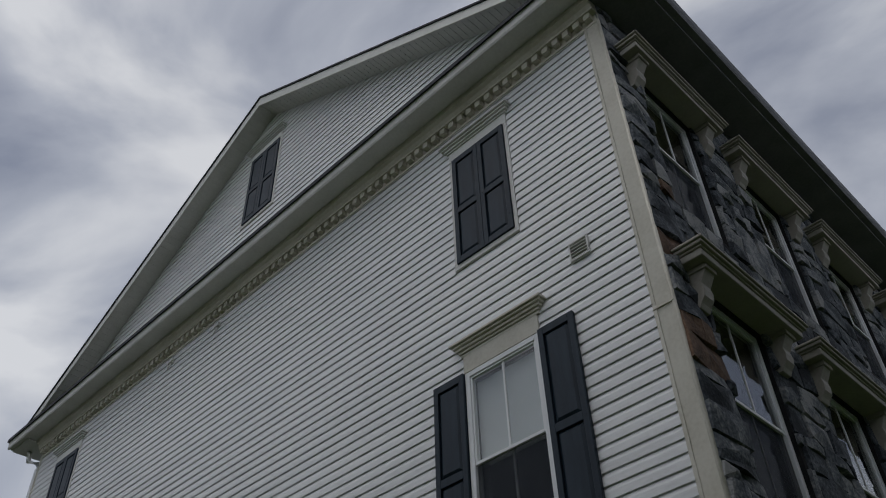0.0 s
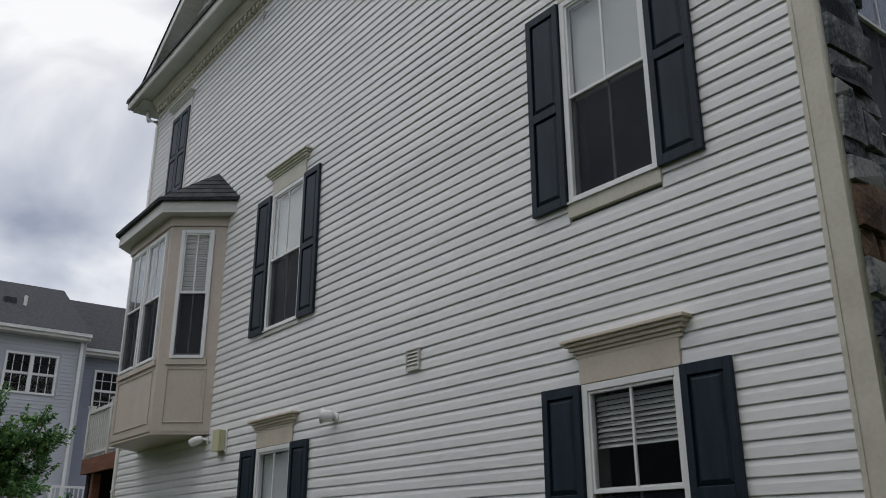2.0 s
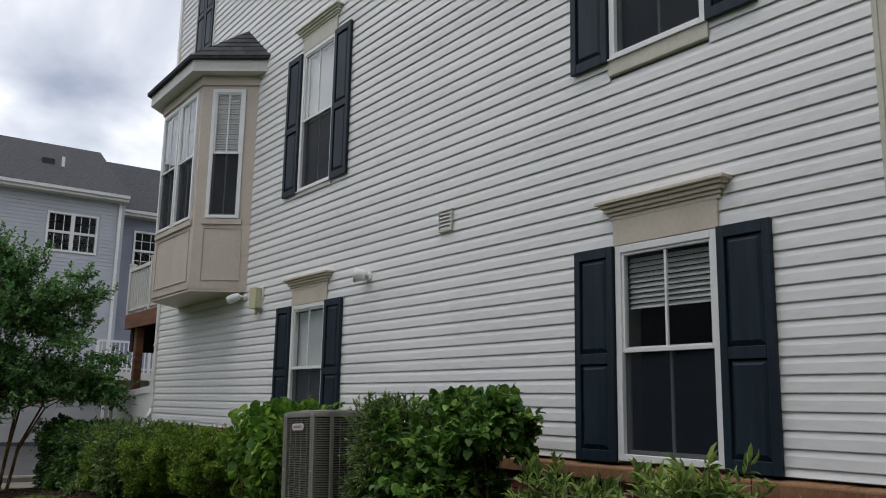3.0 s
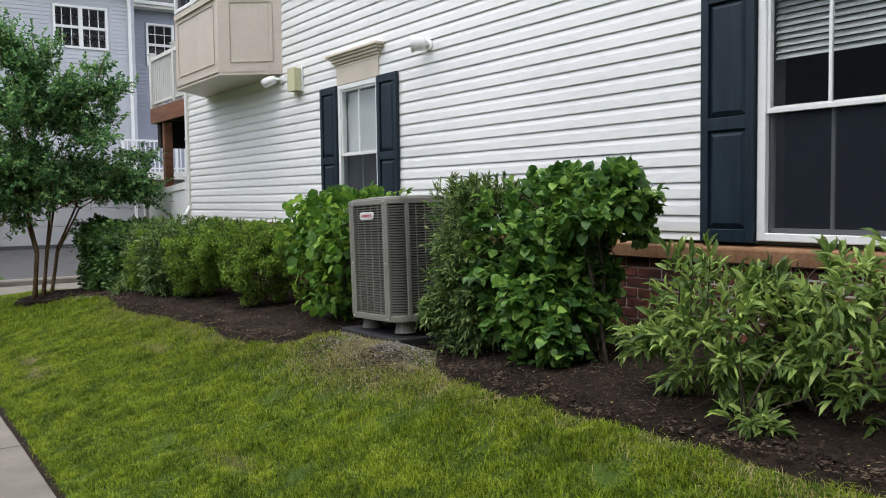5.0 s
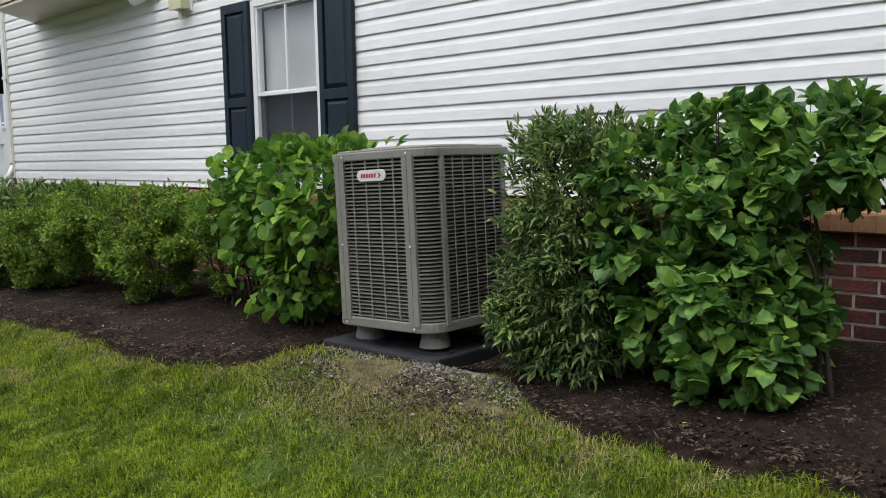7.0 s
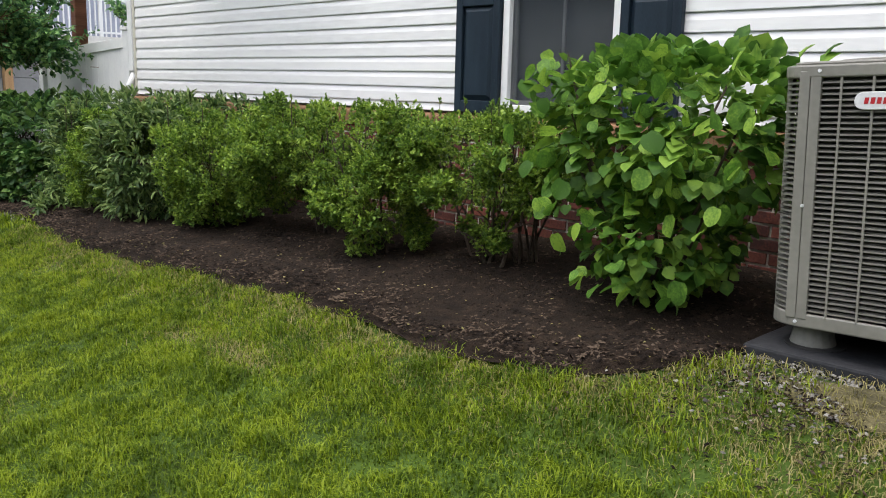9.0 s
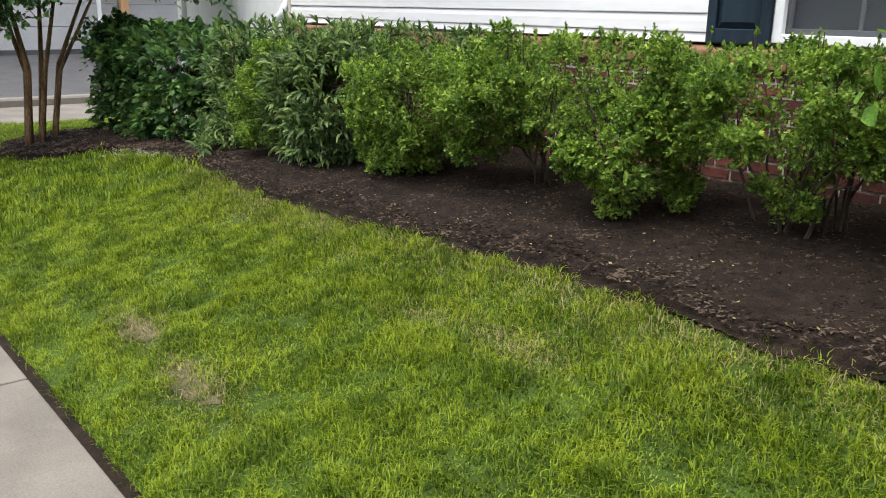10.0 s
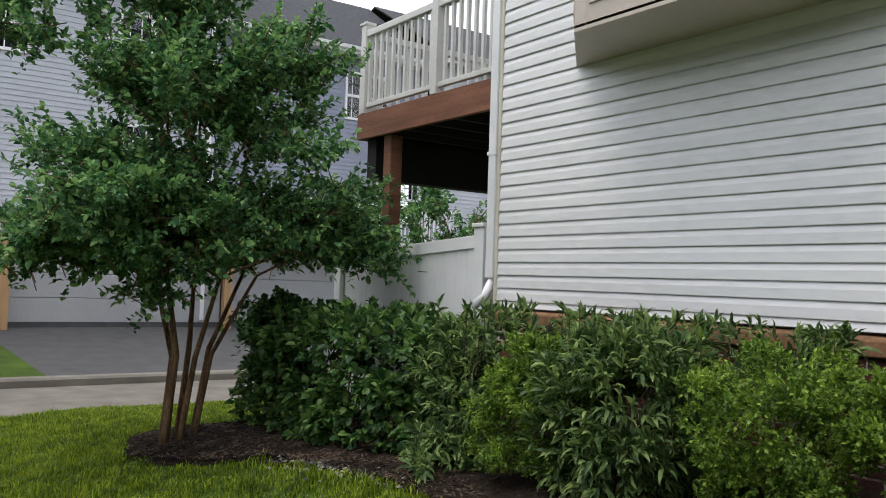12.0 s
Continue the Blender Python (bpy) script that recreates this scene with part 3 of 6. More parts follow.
        g.extrude([(o, EAVE + 0.03), (o + side * 0.075, EAVE + 0.04), (o + side * 0.10, EAVE + 0.10), (o + side * 0.11, EAVE + 0.165), (o + side * 0.10, EAVE + 0.17), (o + side * 0.085, EAVE + 0.06), (o + side * 0.005, EAVE + 0.05)], y0 - 0.02, y1, "y")
        part("gutter", g, VINYL if side < 0 else DARKEAVE, roof, "white aluminium gutter" if side < 0 else "dark aluminium gutter")
    # pent eave across the gable
    p = Shape()
    p.add([(tipr, W - 0.475, 10.125), (tipf, W - 0.475, 10.125), (tipf, W + 0.0, 10.36), (tipr, W + 0.0, 10.36), (tipr, W - 0.475, 10.062), (tipf, W - 0.475, 10.062), (tipf, W, 10.31), (tipr, W, 10.31)],
          [(0, 1, 2, 3), (7, 6, 5, 4), (0, 4, 5, 1), (1, 5, 6, 2), (3, 7, 4, 0)])
    part("pent_shingles", p, SHINGLE, roof)
    q = Shape()
    q.extrude([(W - 0.44, 9.97), (W - 0.425, 9.945), (W - 0.40, 9.945), (W - 0.40, 10.09), (W - 0.44, 10.09), (W - 0.452, 10.07), (W - 0.44, 10.04)], tipr, tipf)
    part("pent_fascia", q, OFFWHITE, roof, "off-white moulded fascia")
    q = Shape().box(tipr, tipf, W - 0.40, W + 0.004, 9.965, 9.985)
    part("pent_soffit", q, OFFWHITE, roof)
    q = Shape()
    q.extrude([(W + 0.004, 9.66), (W - 0.032, 9.66), (W - 0.032, 9.70), (W - 0.02, 9.705), (W - 0.02, 9.80), (W - 0.105, 9.80), (W - 0.105, 9.83), (W - 0.13, 9.87), (W - 0.17, 9.90), (W - 0.18, 9.965), (W + 0.004, 9.965)], XR - 0.012, XF + 0.012)
    part("frieze_board", q, YELLOWCREAM, roof, "cream moulded frieze board")
    d = Shape()
    for k in range(int((XF - XR) / 0.14)):
        x = XR + 0.05 + 0.14 * k
        d.box(x, x + 0.075, W - 0.09, W - 0.019, 9.715, 9.801)
    part("dentil_row", d, YELLOWCREAM, roof, "row of small cream dentil blocks")["kind"] = "stuff"


build_roof()


def cornice(s, x0, x1, z, out=0.10, base=0.0):
    """Stepped crown moulding on top of a header board, returned at its ends; local y = 0 is the wall face."""
    for k, (o, a, b) in enumerate(((0.035, 0.0, 0.03), (0.05, 0.03, 0.055), (0.07, 0.055, 0.085), (0.092, 0.085, 0.11), (0.115, 0.11, 0.135))):
        s.box(x0 - o + 0.03, x1 + o - 0.03, -o - base, 0.03, z + a, z + b)


def sash_window(name, label, w, h, m, blind=0.5, header=True, sill=0.0, grid=(2, 1), curtain=False, colour=VINYL, head_mat=None, group="house windows"):
    """Single-hung window: frame, two sashes with glass and muntin, screen below, blind inside, header with cornice, sill board."""
    win = thing(name, label, "window", group, "structure", m)
    x0, x1 = -w / 2, w / 2
    fr = 0.052
    s = Shape()
    s.box(x0, x0 + fr, -0.034, 0.046, 0, h).box(x1 - fr, x1, -0.034, 0.046, 0, h).box(x0 + fr, x1 - fr, -0.034, 0.046, h - fr, h).box(x0 + fr, x1 - fr, -0.040, 0.046, 0, 0.045)
    part("window_frame", s, colour, win, bevel=0.005)
    mid = h * 0.505
    ix0, ix1 = x0 + fr, x1 - fr
    for nm, za, zb, y in (("upper_sash", mid - 0.02, h - fr, -0.022), ("lower_sash", 0.045, mid + 0.02, 0.012)):
        t = Shape()
        r = 0.02
        t.box(ix0, ix0 + r, y, y + 0.03, za, zb).box(ix1 - r, ix1, y, y + 0.03, za, zb).box(ix0 + r, ix1 - r, y, y + 0.03, zb - r, zb).box(ix0 + r, ix1 - r, y, y + 0.03, za, za + r + 0.008)
        sash = part(nm, t, colour, win, bevel=0.003)
        for k in range(1, grid[0]):
            xm = ix0 + (ix1 - ix0) * k / grid[0]
            part("muntin", Shape().box(xm - 0.009, xm + 0.009, y + 0.006, y + 0.024, za + r, zb - r), colour, sash)
        for k in range(1, grid[1]):
            zm = za + (zb - za) * k / grid[1]
            part("muntin", Shape().box(ix0 + r, ix1 - r, y + 0.007, y + 0.023, zm - 0.009, zm + 0.009), colour, sash)
        g = part("pane", Shape().box(ix0 + r - 0.004, ix1 - r + 0.004, y + 0.013, y + 0.017, za + r - 0.004, zb - r + 0.004), GLASS, sash)
        g.visible_shadow = False
    part("insect_screen", Shape().add([(ix0, 0.0, 0.045), (ix1, 0.0, 0.045), (ix1, 0.0, mid - 0.02), (ix0, 0.0, mid - 0.02)], [(0, 1, 2, 3)]), SCREEN, win)
    if blind:
        b = Shape()
        z = h - fr - 0.03
        while z > h * (1 - blind):
            if curtain:
                b.box(ix0 + 0.004, ix1 - 0.004, 0.060, 0.063, z - 0.036, z)
            else:
                b.add([(x, y, q) for y, q in ((0.050, z - 0.032), (0.072, z), (0.051, z - 0.034), (0.073, z - 0.002)) for x in (ix0 + 0.004, ix1 - 0.004)],
                      [(0, 1, 3, 2), (6, 7, 5, 4), (0, 4, 5, 1), (2, 3, 7, 6)])
            z -= 0.036
        part("blind", b, BLIND, win, "white horizontal blind", bevel=0)["kind"] = "stuff"
    if header:
        hm = head_mat or CREAM
        part("header_board", Shape().box(x0 - 0.01, x1 + 0.01, -0.036, 0.02, h + 0.003, h + 0.185), hm, win, "cream header board", bevel=0.004)
        c = Shape()
        cornice(c, x0 - 0.03, x1 + 0.03, h + 0.185)
        part("cornice", c, hm, win, "stepped cream cornice", bevel=0.005)
    if sill:
        part("sill_board", Shape().box(x0 - 0.012, x1 + 0.012, -0.034, 0.02, -sill, -0.003), YELLOWCREAM if sill > 0.1 else OFFWHITE, win, "painted apron board below the window", bevel=0.005)
        part("sill_nosing", Shape().box(x0 - 0.004, x1 + 0.004, -0.05, 0.02, -0.003, 0.012), colour, win)
    return win


def shutter(h, w, m, label):
    """Two-panel raised shutter: stiles and rails, two bevelled fields, screw heads."""
    sh = thing("shutter", label, "shutter", "window shutters", "", m)
    s = Shape()
    st, rail = 0.055, 0.075
    zm = h * 0.47
    s.box(0, st, -0.042, -0.006, 0, h).box(w - st, w, -0.042, -0.006, 0, h)
    for a, b in ((0, rail), (zm - rail / 2, zm + rail / 2), (h - rail, h)):
        s.box(st, w - st, -0.042, -0.006, a, b)
    part("shutter_frame", s, NAVY, sh, bevel=0.004)
    for a, b in ((rail, zm - rail / 2), (zm + rail / 2, h - rail)):
        t = Shape()
        i = 0.035
        x0, x1 = st, w - st
        t.add([(x0, -0.017, a), (x1, -0.017, a), (x1, -0.017, b), (x0, -0.017, b), (x0 + i, -0.039, a + i), (x1 - i, -0.039, a + i), (x1 - i, -0.039, b - i), (x0 + i, -0.039, b - i), (x0, -0.006, a), (x1, -0.006, a), (x1, -0.006, b), (x0, -0.006, b)],
              [(4, 5, 6, 7), (0, 1, 5, 4), (1, 2, 6, 5), (2, 3, 7, 6), (3, 0, 4, 7), (8, 11, 10, 9), (0, 8, 9, 1), (1, 9, 10, 2), (2, 10, 11, 3), (3, 11, 8, 0)])
        part("raised_panel", t, NAVY, sh)
    for x, z in ((0.028, 0.2), (w - 0.028, 0.2), (0.028, h - 0.2), (w - 0.028, h - 0.2), (w - 0.028, zm), (0.028, zm)):
        part("screw_head", Shape().tube([(x, -0.042, z), (x, -0.046, z)], 0.007, 8), NAVY, sh)
    return sh


def build_side_windows():
    for n, (key, (c, z, h)) in enumerate(OPEN.items(), 1):
        upper = z > 4
        sash_window(f"window_{n}", "white double-sash window with cream header and " + ("closed pale blind in its upper sash" if upper else "half-lowered white blind"), WIN_W, h, pose(c, W, z),
                    blind={"w1a": 0.30, "w1b": 0.95, "w2a": 0.5, "w2b": 0.5}[key], sill={"w2a": 0.115, "w2b": 0.055}.get(key, 0.0), curtain=key != "w1a", head_mat=YELLOWCREAM if upper else CREAM)
    proto = {}
    for key, (c, z, h) in OPEN.items():
        for left in (True, False):
            x = c - WIN_W / 2 - 0.377 if left else c + WIN_W / 2 + 0.007
            zz, hh = (z - 0.005, 1.80) if z > 4 else (z - 0.012, 1.47)
            m = pose(x, W - 0.017, zz)
            if hh in proto:
                copy_thing(proto[hh], m)
            else:
                proto[hh] = shutter(hh, 0.37, m, "dark navy two-panel shutter beside a " + ("tall upper" if hh > 1.6 else "ground floor") + " window")
    # false windows: pairs of closed shutters in a white frame
    for n, (key, (c, z, h)) in enumerate(FALSE.items(), 5):
        win = thing(f"window_{n}", "blind window of closed navy shutters in white trim", "window", "house windows", "structure", pose(c, W, z))
        s = Shape()
        s.box(-0.42, -0.375, -0.03, 0.02, -0.06, h).box(0.375, 0.42, -0.03, 0.02, -0.06, h).box(-0.375, 0.375, -0.03, 0.02, -0.06, 0).box(-0.42, 0.42, -0.034, 0.02, h, h + 0.20)
        s.box(-0.375, 0.375, -0.004, 0.02, 0, h)
        part("trim", s, OFFWHITE, win, bevel=0.004)
        c2 = Shape()
        cornice(c2, -0.42, 0.42, h + 0.115)
        part("cornice", c2, OFFWHITE, win, bevel=0.004)
        key2 = round(h, 2)
        for x in (-0.372, 0.002):
            m = pose(c + x, W - 0.008, z)
            if key2 in proto:
                copy_thing(proto[key2], m)
            else:
                proto[key2] = shutter(h, 0.37, m, "dark navy shutter closed over a blind window")


build_side_windows()


# ---- bay window ----
def build_bay():
    """Canted bay on the second storey: panelled body, three window faces, soffit, moulded eave and hipped shingle roof."""
    bay = thing("bay_window", "beige canted bay window with shingled hip roof", "bay window", kind="structure")
    yw, yf = W, W - 0.63
    base = [(-10.22, yw), (-10.70, yf), (-12.36, yf), (-12.98, yw)]
    z0, z1 = 3.57, 6.58

    def ring_at(off):
        return [(base[0][0] + off * 1.3, yw), (base[1][0] + off * 0.45, yf - off), (base[2][0] - off * 0.45, yf - off), (base[3][0] - off * 1.3, yw)]

    def face(a, b, name, wins, label):
        a, b = Vector((*a, 0)), Vector((*b, 0))
        d = (a - b)
        length = d.length
        ang = math.degrees(math.atan2(d.y, d.x))
        m = pose(b.x, b.y, 0, 0, 0, ang)
        s = Shape()
        hs = [(u0, u1, 4.54, 6.36) for u0, u1 in wins]
        holes_wall(s, 0, length, z0, z1, hs, lambda t, u0, u1, c, e: t.box(u0, u1, 0, 0.1, c, e, m))
        # moulded panel below, corner posts, apron
        i = 0.13
        for u0, u1, c, e in ((i, length - i, 3.70, 3.715), (i, length - i, 4.40, 4.415), (i, i + 0.015, 3.715, 4.40), (length - i - 0.015, length - i, 3.715, 4.40)):
            s.box(u0, u1, -0.012, 0.0, c, e, m)
        s.box(wins[0][0] - 0.04, wins[-1][1] + 0.04, -0.03, 0.0, 4.46, 4.535, m)
        part(name, s, BEIGE, bay, label, bevel=0.003)
        return m

    faces = ((base[0], base[1], "angled_face", [(0.15, 0.61)]), (base[1], base[2], "front_face", [(0.10, 0.81), (0.85, 1.56)]), (base[2], base[3], "angled_face", [(0.17, 0.72)]))
    k = 8
    for a, b, nm, wins in faces:
        m = face(a, b, nm, wins, "beige painted bay panel")
        for u0, u1 in wins:
            sash_window(f"window_{k}", "tall white sash window in the bay with pale blind", u1 - u0, 1.82, m @ pose((u0 + u1) / 2, 0, 4.54), blind=0.5, header=False, sill=0.0, colour=VINYL, group="bay windows")
            k += 1
    # underside, inside back
    s = Shape()
    inner = [(x, y) for x, y in base]
    s.extrude(inner, z0 - 0.02, z0 + 0.02, "z")
    part("bay_floor", s, BEIGE, bay)
    s = Shape()
    s.extrude(ring_at(0.2), z1 - 0.02, z1 + 0.02, "z")
    part("bay_soffit", s, OFFWHITE, bay)
    # frieze steps and fascia
    for off, a, b in ((0.03, z1 - 0.16, z1 - 0.02), (0.2, z1 + 0.02, z1 + 0.145)):
        s = Shape()
        s.extrude(ring_at(off), a, b, "z")
        part("bay_fascia" if off > 0.1 else "bay_frieze", s, OFFWHITE if off > 0.1 else BEIGE, bay, bevel=0.006)
    s = Shape()
    zt, zp = z1 + 0.145, 7.42
    ring = ring_at(0.26)
    top = [(-10.74, yw), (-12.45, yw)]
    v = [(x, y, zt) for x, y in ring] + [(x, y, zt + 0.03) for x, y in ring] + [(x, y, zp) for x, y in top]
    s.add(v, [(0, 1, 2, 3), (0, 1, 5, 4), (1, 2, 6, 5), (2, 3, 7, 6), (4, 5, 8), (5, 6, 9, 8), (6, 7, 9), (4, 8, 9, 7, 3, 0)])
    part("bay_roof", s, SHINGLE, bay, "charcoal shingle hip roof")
    # shingle courses as thin raised strips on the roof faces
    def course(p0, p1, t0, t1, n):
        p0, p1, t0, t1 = map(Vector, (p0, p1, t0, t1))
        rows = Shape()
        nrm = (p1 - p0).cross(t0 - p0).normalized()
        if nrm.z < 0:
            nrm = -nrm
        for r in range(n):
            a, b = r / n, min(1, (r + 1.15) / n)
            l0, r0, l1, r1 = p0.lerp(t0, a), p1.lerp(t1, a), p0.lerp(t0, b), p1.lerp(t1, b)
            m = max(1, int((r0 - l0).length / 0.18))
            for q in range(m):
                u, w = q / m + 0.004, (q + 1) / m - 0.004
                lift = 0.010 + 0.003 * random.random()
                quad = [l0.lerp(r0, u) + nrm * lift, l0.lerp(r0, w) + nrm * lift, l1.lerp(r1, w) + nrm * 0.003, l1.lerp(r1, u) + nrm * 0.003]
                low = [l0.lerp(r0, u) + nrm * 0.001, l0.lerp(r0, w) + nrm * 0.001]
                rows.add(quad + low, [(0, 1, 2, 3), (4, 5, 1, 0)])
        part("shingle_courses", rows, SHINGLE, bay)["kind"] = "stuff"
    e = zt + 0.03
    R = [(x, y, e) for x, y in ring]
    T = [(x, y, zp) for x, y in top]
    course(R[0], R[1], T[0], T[0], 6)
    course(R[1], R[2], T[0], T[1], 6)
    course(R[2], R[3], T[1], T[1], 6)


build_bay()


# ---- front wall in stone ----
def build_front():
    FX = XF
    wins = []
    for k in range(5):
        c = 5.33 + 1.95 * k
        wins += [(c - 0.47, c + 0.47, 4.55, 6.42), (c - 0.47, c + 0.47, 7.45, 9.16), (c - 0.47, c + 0.47, 1.5, 3.4)]
    s = Shape()
    holes_wall(s, W + 0.2, HOUSE_BACK, 0.3, EAVE + 0.2, wins, lambda t, a, b, c, d: t.box(FX - 0.2, FX, a, b, c, d))
    s.box(FX - 0.2, FX, W + 0.005, W + 0.2, LEDGE, EAVE)
    wall = solo("wall_front", s, STONEJOINT, "front wall faced in rough grey ledge stone", "wall", kind="structure")
    rng = random.Random(5)
    far = Shape()
    made = 0
    z = 0.9
    while z < 9.85:
        hgt = rng.uniform(0.10, 0.29)
        y = W - 0.03
        while y < 13.5:
            ln = rng.uniform(0.16, 0.55)
            y2, z2 = y + ln, min(z + hgt, 9.9)
            clear = True
            for a, b, c, d in wins:
                if y < b and y2 > a and z < d and z2 > c:
                    if y < a - 0.06:
                        y2 = a - 0.005
                    elif y2 > b + 0.06 and y < b:
                        y = b + 0.005
                    else:
                        clear = False
                    if y2 - y < 0.05:
                        clear = False
            if clear and (y < 9.5 or z > 3.0):
                t = far if (y > 6.4 or z < 3.6 or made > 295) else Shape()
                g = 0.006
                d0 = rng.uniform(0.025, 0.065)
                zz0, zz1 = z + g + rng.uniform(-0.015, 0.01), z2 - g + rng.uniform(-0.01, 0.02)
                j = lambda e=0.018: rng.uniform(-e, e)
                a, b = y + g, y2 - g
                i = 0.02
                # base ring, then a rough front of three by two points
                pts = [(FX - 0.01, a, zz0), (FX - 0.01, b, zz0), (FX - 0.01, b, zz1), (FX - 0.01, a, zz1)]
                mid = (a + b) / 2
                front = [(FX + d0 * 0.75 + j(), a + j() * 0.4, zz0 + i * 0.4 + j()), (FX + d0 + j(0.02), mid + j(0.03), zz0 + j(0.008)), (FX + d0 * 0.75 + j(), b + j() * 0.4, zz0 + i * 0.4 + j()),
                         (FX + d0 * 0.7 + j(), b - i * rng.random(), zz1 - i * 0.4 + j()), (FX + d0 * 0.9 + j(0.02), mid + j(0.03), zz1 + j(0.008)), (FX + d0 * 0.7 + j(), a + i * rng.random(), zz1 - i * 0.4 + j())]
                cen = [(FX + d0 * 1.15 + j(0.02), mid + j(0.05), (zz0 + zz1) / 2 + j(0.02))]
                v = pts + front + cen
                fcs = [(4, 5, 10), (5, 6, 10), (6, 7, 10), (7, 8, 10), (8, 9, 10), (9, 4, 10), (0, 1, 6, 5, 4), (1, 2, 7, 6), (2, 3, 9, 8, 7), (3, 0, 4, 9), (0, 3, 2, 1)]
                t.add(v, fcs)
                if t is not far:
                    made += 1
                    part("stone", t, RUST if rng.random() < 0.02 or (y < W + 0.3 and (5.45 < z < 5.9 or 3.5 < z < 3.9)) else STONE, wall)
            y = y2 if y2 > y else y + 0.1
        z += hgt
    part("stone_facing", far, STONEJ, wall)["kind"] = "stuff"
    k = 20
    hood = None
    for n in range(4):
        c = 5.33 + 1.95 * n
        for z0, h, in ((4.55, 1.87), (7.45, 1.71)):
            sash_window(f"window_{k}", "white sash window set in the stone front", 0.94, h, pose(FX - 0.07, c, z0, 0, 0, 90), blind=0, header=False, sill=0.0, curtain=True, group="front windows")
            k += 1
            m = pose(FX, c, z0 + h + 0.02, 0, 0, 90)
            if hood:
                copy_thing(hood, m)
            else:
                hood = window_hood(m)


def window_hood(m):
    """Projecting stone-coloured lintel on two scrolled brackets."""
    hood = thing("window_hood", "tan moulded window hood on two scroll brackets", "window hood", "window hoods", "", m)
    s = Shape()
    for o, a, b in ((0.21, 0.0, 0.065), (0.225, 0.065, 0.085), (0.25, 0.085, 0.115), (0.27, 0.115, 0.14)):
        s.box(-0.60 - o, 0.60 + o, -o - 0.03, 0.0, a, b)
    part("hood_moulding", s, HOODM, hood, bevel=0.008)
    prof = [(0.0, 0.0), (-0.17, 0.0), (-0.18, -0.05), (-0.15, -0.10), (-0.12, -0.15), (-0.13, -0.21), (-0.12, -0.27), (-0.08, -0.32), (-0.06, -0.36), (0.0, -0.36)]
    for x in (-0.70, 0.56):
        b = Shape()
        b.extrude(prof, x, x + 0.14)
        br = part("bracket", b, HOODM, hood, "scrolled bracket", bevel=0.006)
        t = Shape().box(x - 0.015, x + 0.155, -0.2, 0.0, -0.045, -0.001)
        part("bracket_cap", t, HOODM, br, bevel=0.004)
    return hood


build_front()


# ---- deck, fence, downspout at the rear corner ----
def build_rear():
    dk = thing("deck", "raised red-brown timber deck with white railing", "deck", kind="structure")
    x0, x1, y0, y1, z = -16.4, XR, 4.5, 9.0, 3.71
    part("rim_board", Shape().box(x0, x1, y0, y0 + 0.05, z - 0.27, z), DECKWOOD, dk, bevel=0.004)
    part("rim_board", Shape().box(x0 - 0.05, x0, y0, y1, z - 0.27, z), DECKWOOD, dk, bevel=0.004)
    # boards, joists and girders coloured near-black for the shade under the deck
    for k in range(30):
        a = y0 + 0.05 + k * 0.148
        part("deck_board", Shape().box(x0, x1, a, a + 0.142, z - 0.035, z - 0.005), UNDERDECK, dk)
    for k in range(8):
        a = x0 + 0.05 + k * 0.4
        part("joist", Shape().box(a, a + 0.05, y0 + 0.05, y1, z - 0.27, z - 0.036), UNDERDECK, dk)
    part("girder", Shape().box(x0, x1, y1 - 1.2, y1 - 1.0, z - 0.75, z - 0.27), UNDERDECK, dk)
    part("girder", Shape().box(x0 + 0.02, x0 + 0.2, y0 + 0.1, y1, z - 0.7, z - 0.27), UNDERDECK, dk)
    for px, py in ((-15.93, y0 + 0.14), (-15.93, y1 - 0.6)):
        part("deck_post", Shape().box(px - 0.07, px + 0.07, py - 0.07, py + 0.07, 0.2, z - 0.27), DECKWOOD, dk, bevel=0.006)
    rail = thing("deck_railing", "white vinyl balustrade round the deck", "railing")
    part("top_rail", Shape().box(x0, x1 - 0.06, y0 + 0.0, y0 + 0.08, 4.53, 4.60), OFFWHITE, rail, bevel=0.008)
    part("bottom_rail", Shape().box(x0, x1 - 0.06, y0 + 0.015, y0 + 0.065, 3.77, 3.82), OFFWHITE, rail, bevel=0.006)
    part("top_rail", Shape().box(x0 - 0.02, x0 + 0.06, y0 + 0.1, y1, 4.53, 4.60), OFFWHITE, rail, bevel=0.008)
    part("bottom_rail", Shape().box(x0, x0 + 0.05, y0 + 0.1, y1, 3.77, 3.82), OFFWHITE, rail, bevel=0.006)
    for px, py in ((x0 + 0.04, y0 + 0.04), (-15.03, y0 + 0.04), (x1 - 0.12, y0 + 0.04), (x0 + 0.02, 6.7), (x0 + 0.02, y1)):
        t = Shape().box(px - 0.05, px + 0.05, py - 0.05, py + 0.05, z, 4.66).box(px - 0.065, px + 0.065, py - 0.065, py + 0.065, 4.66, 4.69)
        part("rail_post", t, OFFWHITE, rail, bevel=0.005)
    n = int((x1 - x0) / 0.115)
    for k in range(1, n):
        x = x0 + k * 0.115
        part("baluster", Shape().box(x - 0.016, x + 0.016, y0 + 0.024, y0 + 0.056, 3.82, 4.53), OFFWHITE, rail)
    for k in range(1, 36):
        y = y0 + 0.1 + k * 0.12
        part("baluster", Shape().box(x0 + 0.01, x0 + 0.04, y - 0.016, y + 0.016, 3.82, 4.53), OFFWHITE, rail)
    # privacy fence
    fe = thing("fence", "solid white vinyl privacy fence beside the deck", "fence")
    fy = 4.42
    za, zb = 2.22, 2.36
